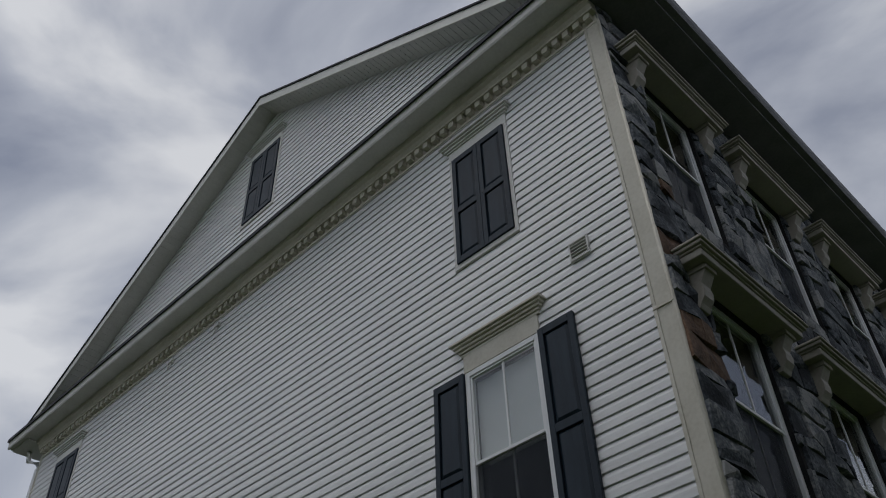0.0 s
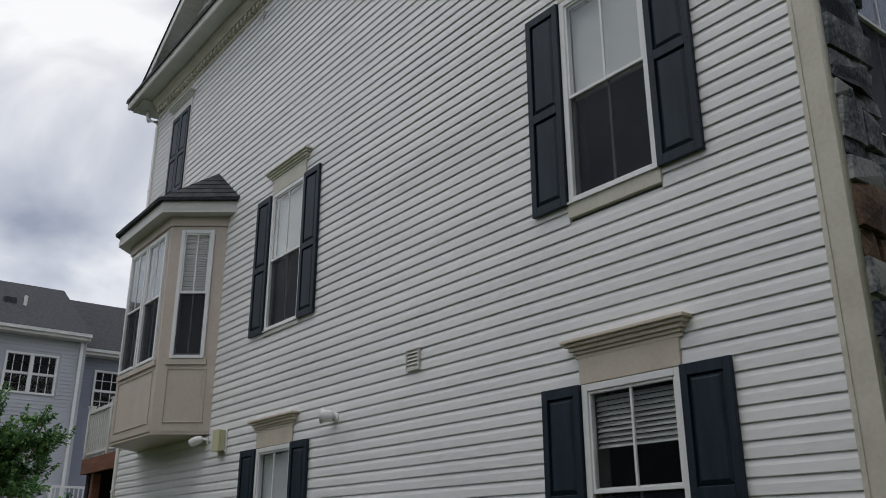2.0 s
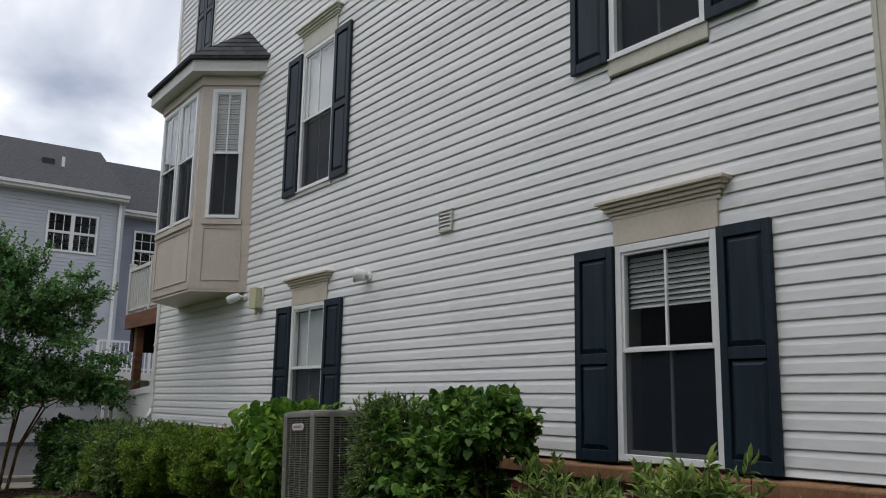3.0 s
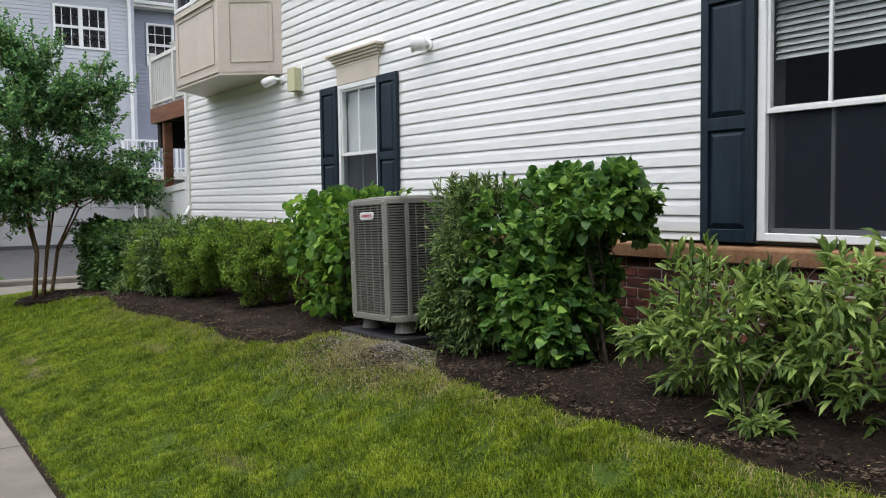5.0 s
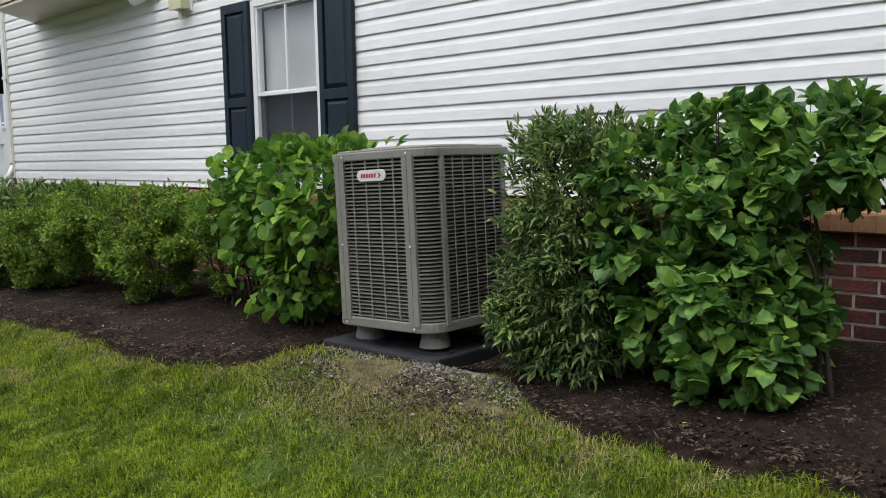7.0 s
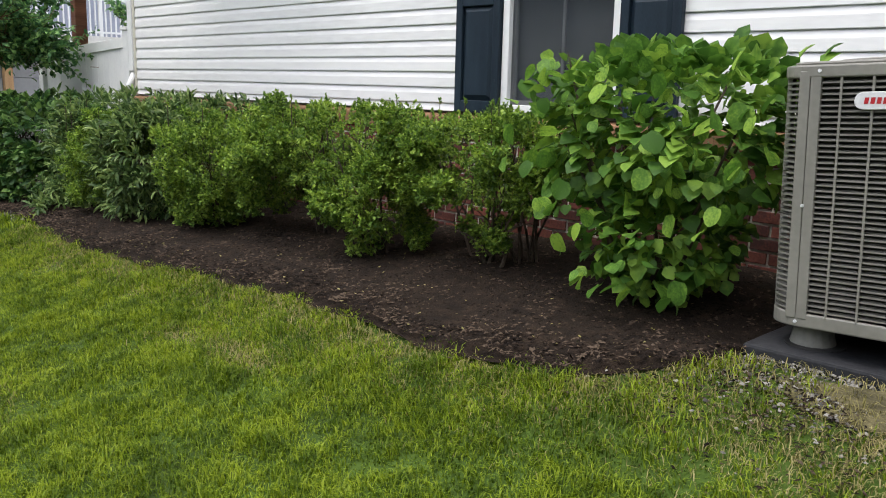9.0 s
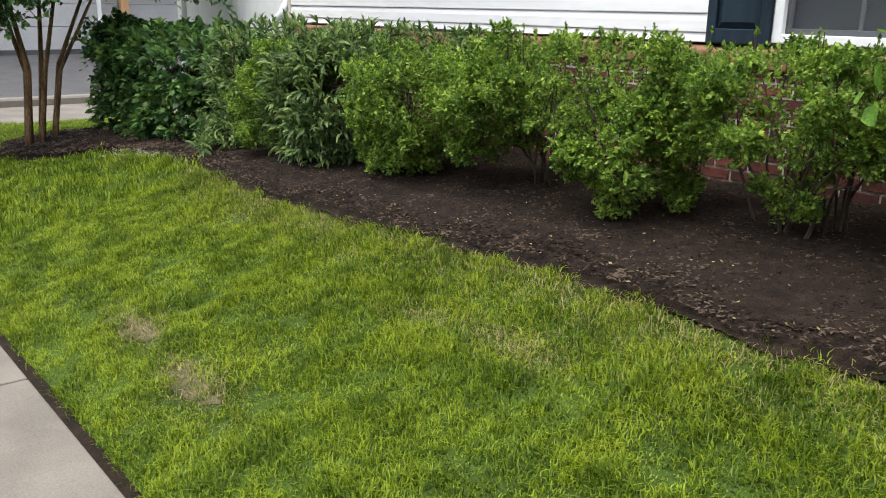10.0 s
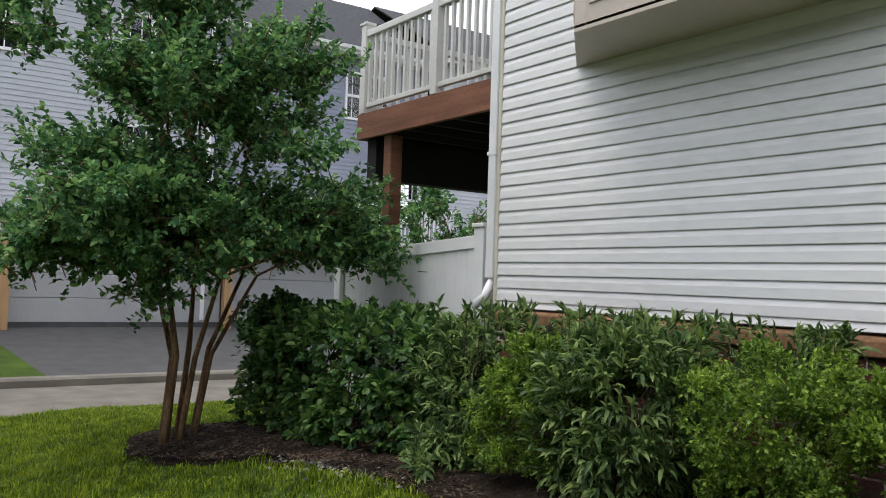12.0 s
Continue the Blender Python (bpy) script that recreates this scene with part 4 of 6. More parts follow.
    for px, zt in ((-14.08, 2.42), (-16.5, 2.25)):
        t = Shape().box(px - 0.065, px + 0.065, fy - 0.065, fy + 0.065, 0.2, zt).box(px - 0.08, px + 0.08, fy - 0.08, fy + 0.08, zt, zt + 0.035)
        part("fence_post", t, VINYL, fe, bevel=0.006)
    for a, h in ((0.0, 0.11), (-1.75, 0.14)):
        t = Shape()
        p = [(-16.435, za + a - h), (-14.145, zb + a - h), (-14.145, zb + a), (-16.435, za + a)]
        t.add([(x, fy - 0.03, q) for x, q in p] + [(x, fy + 0.03, q) for x, q in p], [(0, 1, 2, 3), (7, 6, 5, 4), (0, 4, 5, 1), (3, 2, 6, 7), (0, 3, 7, 4), (1, 5, 6, 2)])
        part("fence_rail", t, VINYL, fe, bevel=0.005)
    for k in range(15):
        x = -16.43 + k * 0.152
        f0 = k / 15
        top = za - 0.1 + (zb - za) * f0
        part("fence_board", Shape().box(x + 0.002, x + 0.150, fy - 0.012, fy + 0.012, 0.45, top), VINYL, fe)
    # downspout
    ds = thing("downspout", "white aluminium downspout on the rear house corner", "downspout")
    t = Shape().box(XR - 0.11, XR - 0.015, W - 0.04, W + 0.04, 2.0, 9.5)
    part("pipe", t, VINYL, ds, bevel=0.01)
    t = Shape().tube([(XR - 0.06, W, 1.98), (XR - 0.08, W - 0.05, 1.86), (XR - 0.15, W - 0.12, 1.76)], 0.036, 8)
    part("elbow", t, VINYL, ds, smooth=True)
    t = Shape().tube([(XR - 0.06, W, 9.45), (XR - 0.10, W - 0.02, 9.6), (XR - 0.36, W - 0.1, 9.72), (XR - 0.42, W - 0.12, 9.92)], 0.042, 8)
    part("elbow", t, VINYL, ds, smooth=True)
    for q in (3.0, 5.6, 8.2):
        part("strap", Shape().box(XR - 0.12, XR - 0.005, W - 0.046, W + 0.01, q, q + 0.03), VINYL, ds)


build_rear()


# ---- fittings on the side wall ----
def build_fittings():
    def vent(m, label):
        v = thing("wall_vent", label, "vent", "wall vents", "", m)
        s = Shape().box(-0.1, 0.1, -0.03, 0.0, -0.1, -0.085).box(-0.1, 0.1, -0.03, 0.0, 0.085, 0.1).box(-0.1, -0.085, -0.03, 0, -0.085, 0.085).box(0.085, 0.1, -0.03, 0, -0.085, 0.085).box(-0.085, 0.085, -0.006, 0, -0.085, 0.085)
        part("vent_frame", s, OFFWHITE, v, bevel=0.004)
        for k in range(5):
            z = -0.08 + k * 0.034
            t = Shape().add([(-0.085, -0.028, z), (0.085, -0.028, z), (0.085, -0.008, z + 0.03), (-0.085, -0.008, z + 0.03), (-0.085, -0.024, z), (0.085, -0.024, z), (0.085, -0.004, z + 0.03), (-0.085, -0.004, z + 0.03)],
                            [(0, 1, 2, 3), (7, 6, 5, 4), (0, 4, 5, 1), (3, 2, 6, 7)])
            part("slat", t, OFFWHITE, v)
        return v

    v = vent(pose(-5.72, W - 0.018, 3.765), "small square off-white louvred wall vent")
    copy_thing(v, pose(-2.32, W - 0.018, 6.99))
    # cone flood light
    f = thing("flood_light", "white cone flood light fixed to the siding", "wall light", "", "", pose(-7.05, W - 0.018, 3.40) @ Matrix.Scale(0.68, 4))
    part("base_plate", Shape().tube([(0, 0, 0), (0, -0.02, 0), (0, -0.032, 0)], [0.075, 0.072, 0.05], 20), VINYL, f)
    part("arm", Shape().tube([(0, -0.03, 0), (-0.005, -0.06, 0.005), (-0.02, -0.085, 0.012)], 0.026, 12), VINYL, f, smooth=True)
    part("lamp_head", Shape().tube([(0.015, -0.055, 0.012), (0.0, -0.068, 0.013), (-0.03, -0.10, 0.016), (-0.075, -0.15, 0.02), (-0.115, -0.19, 0.022), (-0.118, -0.193, 0.022), (-0.10, -0.175, 0.02)], [0.03, 0.07, 0.088, 0.092, 0.118, 0.11, 0.07], 20), VINYL, f, smooth=True)
    # bullet light under the bay
    g = thing("flood_light", "white bullet flood light under the bay window", "wall light", "", "", pose(-10.24, W - 0.018, 3.48) @ Matrix.Scale(0.85, 4))
    part("base_plate", Shape().tube([(0, 0, 0), (0, -0.03, 0)], 0.055, 16), VINYL, g)
    part("arm", Shape().tube([(0, -0.03, 0), (-0.03, -0.07, 0.012), (-0.07, -0.10, 0.01)], 0.02, 10), VINYL, g, smooth=True)
    part("lamp_head", Shape().tube([(-0.04, -0.075, 0.015), (-0.06, -0.09, 0.012), (-0.12, -0.13, -0.005), (-0.19, -0.175, -0.035), (-0.21, -0.19, -0.043), (-0.20, -0.18, -0.04)], [0.015, 0.05, 0.066, 0.07, 0.066, 0.04], 18), VINYL, g, smooth=True)
    # utility box with a white back plate
    b = thing("meter_box", "pale yellow utility box on the siding beside the bay", "utility box", "", "", pose(-9.77, W - 0.018, 3.42))
    part("back_plate", Shape().box(-0.105, 0.115, -0.02, 0.0, -0.14, 0.14), VINYL, b, "white mounting plate", bevel=0.004)
    part("box_body", Shape().box(-0.095, 0.095, -0.095, -0.02, -0.13, 0.13), YELLOWBOX, b, bevel=0.01)
    part("box_lid", Shape().box(-0.10, 0.10, -0.108, -0.095, -0.135, 0.135), YELLOWBOX, b, bevel=0.006)
    part("conduit", Shape().tube([(0, -0.05, -0.13), (0, -0.05, -0.21)], 0.018, 8), CREAM, b)
    # two small hooks under the frieze
    for x in (-8.35, -9.55):
        h = thing("wall_hook", "small white clip under the frieze board", "clip", "frieze clips", "", pose(x, W - 0.018, 9.52))
        part("clip_body", Shape().box(-0.05, 0.05, -0.05, 0, -0.03, 0.04), OFFWHITE, h, bevel=0.008)
        part("clip_tail", Shape().tube([(0, -0.03, -0.03), (-0.03, -0.03, -0.09), (-0.07, -0.02, -0.1)], 0.012, 6), OFFWHITE, h)


build_fittings()


# ---- air conditioner ----
def build_ac():
    pad = Shape()
    px0, px1, py0, py1 = -6.57, -5.77, 3.16, 3.98
    pz = 1.062
    pad.box(px0, px1, py0, py1, pz - 0.1, pz)
    base = thing("equipment_pad", "dark grey plastic pad under the air conditioner", "equipment pad")
    part("slab", pad, PADM, base, bevel=0.012)
    for x in (-6.385, -5.905):
        for y in (3.34, 3.74):
            part("foot_plate", Shape().tube([(x, y, pz - 0.004), (x, y, pz + 0.006)], 0.105, 18), ACDARK, base, "thin black rubber plate")
    w, d, h = 0.725, 0.68, 0.885
    m = pose(-6.157, 3.2 + d / 2, 1.16, 0, -2.3, 0)
    ac = thing("air_conditioner", "grey louvred outdoor air conditioner on four feet", "air conditioner", "", "", m)
    rc = 0.115

    def outline(off, n=6):
        pts = []
        for cx, cy, a0 in ((w / 2 - rc, d / 2 - rc, 0), (-w / 2 + rc, d / 2 - rc, 90), (-w / 2 + rc, -d / 2 + rc, 180), (w / 2 - rc, -d / 2 + rc, 270)):
            for k in range(n + 1):
                a = radians(a0 + 90 * k / n)
                pts.append((cx + (rc + off) * math.cos(a), cy + (rc + off) * math.sin(a)))
        return pts

    s = Shape()
    s.extrude(outline(-0.03), 0.02, h - 0.02, "z")
    part("coil", s, ACDARK, ac, "dark finned coil")
    s = Shape()
    s.extrude(outline(0.004), 0.0, 0.05, "z")
    part("base_pan", s, ACGREY, ac, bevel=0.006)
    s = Shape()
    s.extrude(outline(0.008), h - 0.042, h, "z")
    s.extrude(outline(-0.02), h, h + 0.012, "z")
    part("top_cover", s, ACGREY, ac, bevel=0.008)
    # fan grille on top
    for r in (0.10, 0.17, 0.24, 0.30):
        ring = [(r * math.cos(2 * math.pi * k / 28), r * math.sin(2 * math.pi * k / 28), h + 0.014) for k in range(29)]
        part("fan_guard_ring", Shape().tube(ring, 0.005, 6), ACGREY, ac, smooth=True)
    # louvre slats round the whole body
    n = 42
    for k in range(n):
        z = 0.058 + k * (h - 0.10) / n
        ol, oi = outline(0.0, 4), outline(-0.018, 4)
        c = len(ol)
        t = Shape()
        t.add([(x, y, z) for x, y in ol] + [(x, y, z + 0.0095) for x, y in oi] + [(x, y, z - 0.0015) for x, y in ol] ,
              [(i, (i + 1) % c, c + (i + 1) % c, c + i) for i in range(c)] + [(i, 2 * c + i, 2 * c + (i + 1) % c, (i + 1) % c) for i in range(c)])
        t.add([(x, y, z + 0.005) for x, y in ol] + [(x, y, z - 0.0015) for x, y in ol], [(i, (i + 1) % c, c + (i + 1) % c, c + i) for i in range(c)])
        part("louvre_slat", t, ACGREY, ac)
    # upright posts at the seams and thin ribs between
    def upright(x, y, wx, wy, nm="corner_post"):
        part(nm, Shape().box(x - wx / 2, x + wx / 2, y - wy / 2, y + wy / 2, 0.03, h - 0.02), ACGREY, ac, bevel=0.003)
    yf, yb, xl, xr = -d / 2, d / 2, -w / 2, w / 2
    for x in (xl + rc, xr - rc):
        for y, sg in ((yf, 1), (yb, -1)):
            upright(x - 0.0185, y + sg * 0.003, 0.035, 0.02)
            upright(x + 0.0185, y + sg * 0.003, 0.035, 0.02)
    for y in (yf + rc, yb - rc):
        upright(xl + 0.003, y, 0.02, 0.03)
        upright(xr - 0.003, y, 0.02, 0.03)
    for k in range(1, 5):
        x = xl + rc + (w - 2 * rc) * k / 5
        upright(x, yf - 0.001, 0.009, 0.006, "rib")
    for k in range(1, 6):
        y = yf + rc + (d - 2 * rc) * k / 6
        upright(xr + 0.001, y, 0.006, 0.008, "rib")
        upright(xl - 0.001, y, 0.006, 0.008, "rib")
    # badge: plain coloured shapes
    bx, bz = 0.0, h - 0.118
    p = []
    for cx, a0 in ((0.075, -90), (-0.075, 90)):
        for k in range(9):
            a = radians(a0 + 180 * k / 8)
            p.append((bx + cx + 0.028 * math.cos(a), bz + 0.028 * math.sin(a)))
    b = Shape()
    b.add([(x, yf - 0.012, z) for x, z in p] + [(x, yf - 0.004, z) for x, z in p], [tuple(range(len(p))), tuple(range(len(p), 2 * len(p)))] + [(i, (i + 1) % len(p), len(p) + (i + 1) % len(p), len(p) + i) for i in range(len(p))])
    badge = part("badge", b, BADGE, ac, "pale oval badge", bevel=0.002)
    r = Shape()
    for k in range(6):
        x = bx - 0.072 + k * 0.019
        r.add([(x, yf - 0.0135, bz - 0.010), (x + 0.013, yf - 0.0135, bz - 0.010), (x + 0.016, yf - 0.0135, bz + 0.010), (x + 0.003, yf - 0.0135, bz + 0.010)], [(0, 1, 2, 3)])
    r.add([(bx + 0.05, yf - 0.0135, bz + 0.017), (bx + 0.078, yf - 0.0135, bz), (bx + 0.05, yf - 0.0135, bz - 0.017), (bx + 0.062, yf - 0.0135, bz)], [(0, 1, 2, 3)])
    part("badge_mark", r, REDINK, badge, "dark red bars and arrow shape")
    # feet
    for x in (-0.24, 0.24):
        for y in (-0.2, 0.2):
            f = Shape().tube([(x, y, -0.096 + 0.04 * x), (x, y, -0.080), (x, y, -0.02), (x, y, 0.0)], [0.080, 0.078, 0.064, 0.060], 16)
            part("foot", f, FOOTM, ac, smooth=False)
    for x, z in ((xl + rc, 0.42), (xr - rc, 0.42), (xl + rc, 0.02), (xr - rc, 0.02), (xl + rc + 0.03, h - 0.02), (xr - rc + 0.0, h - 0.02)):
        part("screw_head", Shape().tube([(x, yf - 0.006, z), (x, yf - 0.011, z)], 0.006, 8), BADGE, ac)
    # line set to the wall
    ln = Shape().tube([(-6.0, 3.8, 1.4), (-6.0, 4.1, 1.38), (-6.0, 4.34, 1.42)], 0.018, 8)
    solo("refrigerant_pipe", ln, PADM, "black insulated pipe from the air conditioner to the wall", "pipe", smooth=True)


build_ac()


# ---- plants ----
def leaf_cloud(name, pts, dirs, size, material, parent, label, shape="oval", seed=1, fold=0.25, jitter=0.35):
    """Many small folded leaves as one mesh: pts are leaf bases, dirs the way each leaf points."""
    rng = np.random.default_rng(seed)
    n = len(pts)
    pts = np.asarray(pts, float)
    d = np.asarray(dirs, float) + rng.normal(0, jitter, (n, 3))
    d /= np.linalg.norm(d, axis=1, keepdims=True) + 1e-9
    up = np.tile([0, 0, 1.0], (n, 1)) + rng.normal(0, 0.45, (n, 3))
    side = np.cross(d, up)
    side /= np.linalg.norm(side, axis=1, keepdims=True) + 1e-9
    nrm = np.cross(side, d)
    L = size * rng.uniform(0.65, 1.3, (n, 1))
    wide = {"oval": 0.62, "broad": 0.8, "round": 0.95, "narrow": 0.24, "tiny": 0.62}[shape]
    wd = L * wide * 0.5
    if shape == "tiny":
        v = np.stack([pts, pts + d * L * 0.5 + side * wd + nrm * L * 0.1, pts + d * L, pts + d * L * 0.5 - side * wd + nrm * L * 0.1], 1)
        faces = np.array([[0, 1, 2, 3]])
    else:
        lift = nrm * L * fold * 0.5
        droop = -nrm * L * 0.18
        v = np.stack([pts, pts + d * L * 0.35 + side * wd + lift, pts + d * L * 0.72 + side * wd * 0.8 + lift + droop * 0.4, pts + d * L + droop,
                      pts + d * L * 0.72 - side * wd * 0.8 + lift + droop * 0.4, pts + d * L * 0.35 - side * wd + lift, pts + d * L * 0.55], 1)
        faces = np.array([[0, 1, 2, 6], [6, 2, 3, 4], [0, 6, 4, 5]])
    k = v.shape[1]
    me = bpy.data.meshes.new(name)
    V = v.reshape(-1, 3)
    F = (faces[None] + (np.arange(n) * k)[:, None, None]).reshape(-1, 4)
    me.vertices.add(len(V))
    me.vertices.foreach_set("co", V.ravel())
    me.loops.add(F.size)
    me.loops.foreach_set("vertex_index", F.ravel().astype(np.int32))
    me.polygons.add(len(F))
    me.polygons.foreach_set("loop_start", (np.arange(len(F)) * 4).astype(np.int32))
    me.polygons.foreach_set("use_smooth", np.ones(len(F), bool))
    me.update(calc_edges=True)
    me.materials.append(material)
    ob = new(name, me)
    ob.parent = parent
    if label:
        ob["label"] = label
    ob["kind"] = "stuff"
    return ob


def blob_points(n, boxes, seed, shell=0.55, bump=0.16, freq=2.2, flat=0.0):
    """Leaf places in and on a union of rounded boxes (centre, half sizes, power); leaves crowd the outside. Returns places and outward ways."""
    rng = np.random.default_rng(seed)
    P, D = [], []
    vol = np.array([b[1][0] * b[1][2] + b[1][1] * b[1][2] + b[1][0] * b[1][1] for b in boxes])
    for (c, hsz, power), m in zip(boxes, (n * vol / vol.sum()).astype(int)):
        c, hsz = np.array(c), np.array(hsz)
        u = rng.normal(0, 1, (m, 3))
        u /= (np.abs(u) ** power).sum(1, keepdims=True) ** (1 / power)
        r = np.where(rng.random(m) < shell, rng.uniform(0.9, 1.04, m), rng.uniform(0.45, 1.0, m) ** 0.6)
        wob = np.array([noise.noise((c[0] * 3 + q[0] * freq, c[1] * 3 + q[1] * freq, c[2] + q[2] * freq)) for q in u])
        wob2 = np.array([noise.noise((c[0] + q[0] * freq * 3.1, c[1] + q[1] * freq * 3.1, 5 + q[2] * freq * 3.1)) for q in u])
        r = r * (1 + bump * wob + bump * 0.7 * wob2)
        p = c + u * hsz * r[:, None]
        g = np.sign(u) * np.abs(u) ** (power - 1) / hsz
        g /= np.linalg.norm(g, axis=1, keepdims=True) + 1e-9
        if flat:
            g[:, 2] += flat
        P.append(p)
        D.append(g)
    return np.concatenate(P), np.concatenate(D)


def lumps(boxes, k, size, seed):
    """Smaller rounded clumps seated on the skin of the main ones, for an uneven outline."""
    rng = np.random.default_rng(seed)
    out = []
    for c, h, power in boxes:
        for _ in range(k):
            u = rng.normal(0, 1, 3)
            u[2] = u[2] * 0.7 + 0.15
            u /= (np.abs(u) ** power).sum() ** (1 / power)
            p = np.array(c) + u * np.array(h) * rng.uniform(0.78, 1.0)
            s = size * rng.uniform(0.6, 1.25)
            out.append((tuple(p), (s * 1.1, s, s * rng.uniform(0.7, 1.0)), 2.0))
    return out


def sprigs(P, D, k, length, seed, spread=(20, 70), wander=0.45):
    """k leaves along a short shoot that ends at each place: they stand out at its foot and close up at its tip."""
    rng = np.random.default_rng(seed)
    n = len(P)
    ax = np.asarray(D) + rng.normal(0, wander, (n, 3))
    ax /= np.linalg.norm(ax, axis=1, keepdims=True) + 1e-9
    ln = length * rng.uniform(0.6, 1.3, (n, 1))
    ref = rng.normal(0, 1, (n, k, 3))
    perp = ref - (ref * ax[:, None]).sum(2, keepdims=True) * ax[:, None]
    perp /= np.linalg.norm(perp, axis=2, keepdims=True) + 1e-9
    t = (np.arange(k)[None] + rng.uniform(0, 0.8, (n, k))) / k
    th = np.radians(spread[1] + (spread[0] - spread[1]) * t)[..., None]
    base = P[:, None] - ax[:, None] * (ln * (1 - t))[..., None]
    way = ax[:, None] * np.cos(th) + perp * np.sin(th)
    return base.reshape(-1, 3), way.reshape(-1, 3)


def stems(parent, base, tips, r=0.012, seed=1, material=None, name="stem", fork=2):
    """Branching stems from a base to each tip, one mesh a stem."""
    rng = random.Random(seed)
    for t in tips:
        b = Vector(base) + Vector((rng.uniform(-0.06, 0.06), rng.uniform(-0.05, 0.05), 0))
        t = Vector(t)
        s = Shape()
        q = b.lerp(t, 0.5) + Vector((rng.uniform(-0.08, 0.08), rng.uniform(-0.08, 0.08), 0.0))
        s.tube([b - Vector((0, 0, 0.05)), b.lerp(q, 0.5) + Vector((rng.uniform(-0.02, 0.02), 0, 0)), q, q.lerp(t, 0.6), t], [r, r * 0.9, r * 0.75, r * 0.5, r * 0.25], 6)
        for k in range(fork):
            a = b.lerp(t, rng.uniform(0.35, 0.8))
            e = a + Vector((rng.uniform(-0.28, 0.28), rng.uniform(-0.22, 0.22), rng.uniform(0.1, 0.35)))
            s.tube([a, a.lerp(e, 0.5) + Vector((0, 0, 0.03)), e], [r * 0.45, r * 0.35, r * 0.15], 5)
        part(name, s, material or STEM, parent)


def shrub(name, label, base, leafs, boxes, n, size, material, shape, seed, stem_n=6, bump=0.16, shell=0.55, category="shrub", extra=None, flat=0.25, jitter=0.5, freq=2.2, lump=0, lump_size=0.14, inner=1.0, sprig=(8, 0.06), tops=0, top_len=0.14, stem_r=0.012):
    sh = thing(name, label, category, "foundation shrubs")
    core = boxes
    boxes = [(c, tuple(inner * q for q in h), p) for c, h, p in boxes] + lumps(boxes, lump, lump_size, seed) if lump else boxes
    P, D = blob_points(n // sprig[0], boxes, seed, bump=bump, shell=shell, flat=flat, freq=freq)
    P, D = sprigs(P, D, *sprig, seed)
    # long shoots that stand over the clipped top
    if tops:
        rt = np.random.default_rng(seed + 1)
        T = []
        for _ in range(tops):
            c, h, _p = core[rt.integers(len(core))]
            T.append((c[0] + rt.uniform(-0.85, 0.85) * h[0], c[1] + rt.uniform(-0.85, 0.6) * h[1], c[2] + h[2] + rt.uniform(0.25, 0.9) * top_len))
        st = Shape()
        for q in T:
            st.tube([(q[0] + rt.normal(0, 0.02), q[1], q[2] - 0.3), (q[0], q[1], q[2] - 0.1), q], [0.004, 0.003, 0.0015], 4)
        part("shoot", st, STEM, sh, "thin upright shoot")["kind"] = "stuff"
        P3, D3 = sprigs(np.array(T), np.tile([0, 0, 1.0], (tops, 1)), 9, top_len, seed + 2, (15, 60), 0.25)
        P, D = np.r_[P, P3], np.r_[D, D3]
    keep = P[:, 2] > ground_z(P[:, 0], P[:, 1]) + 0.06
    keep &= P[:, 1] < W - 0.1
    leaf_cloud("foliage", P[keep], D[keep], size, material, sh, leafs, shape, seed, jitter=jitter)
    rng = random.Random(seed)
    for bx, by in base:
        tips = []
        for k in range(stem_n):
            c, h, _ = core[rng.randrange(len(core))]
            tx, ty = c[0] + rng.uniform(-0.6, 0.6) * h[0], c[1] + rng.uniform(-0.6, 0.6) * h[1]
            tips.append((bx + max(-0.3, min(0.3, tx - bx)), by + max(-0.25, min(0.25, ty - by)), c[2] + rng.uniform(0.0, 0.8) * h[2]))
        stems(sh, (bx, by, gz(bx, by)), tips, r=stem_r, seed=seed + int(bx * -10))
    return sh


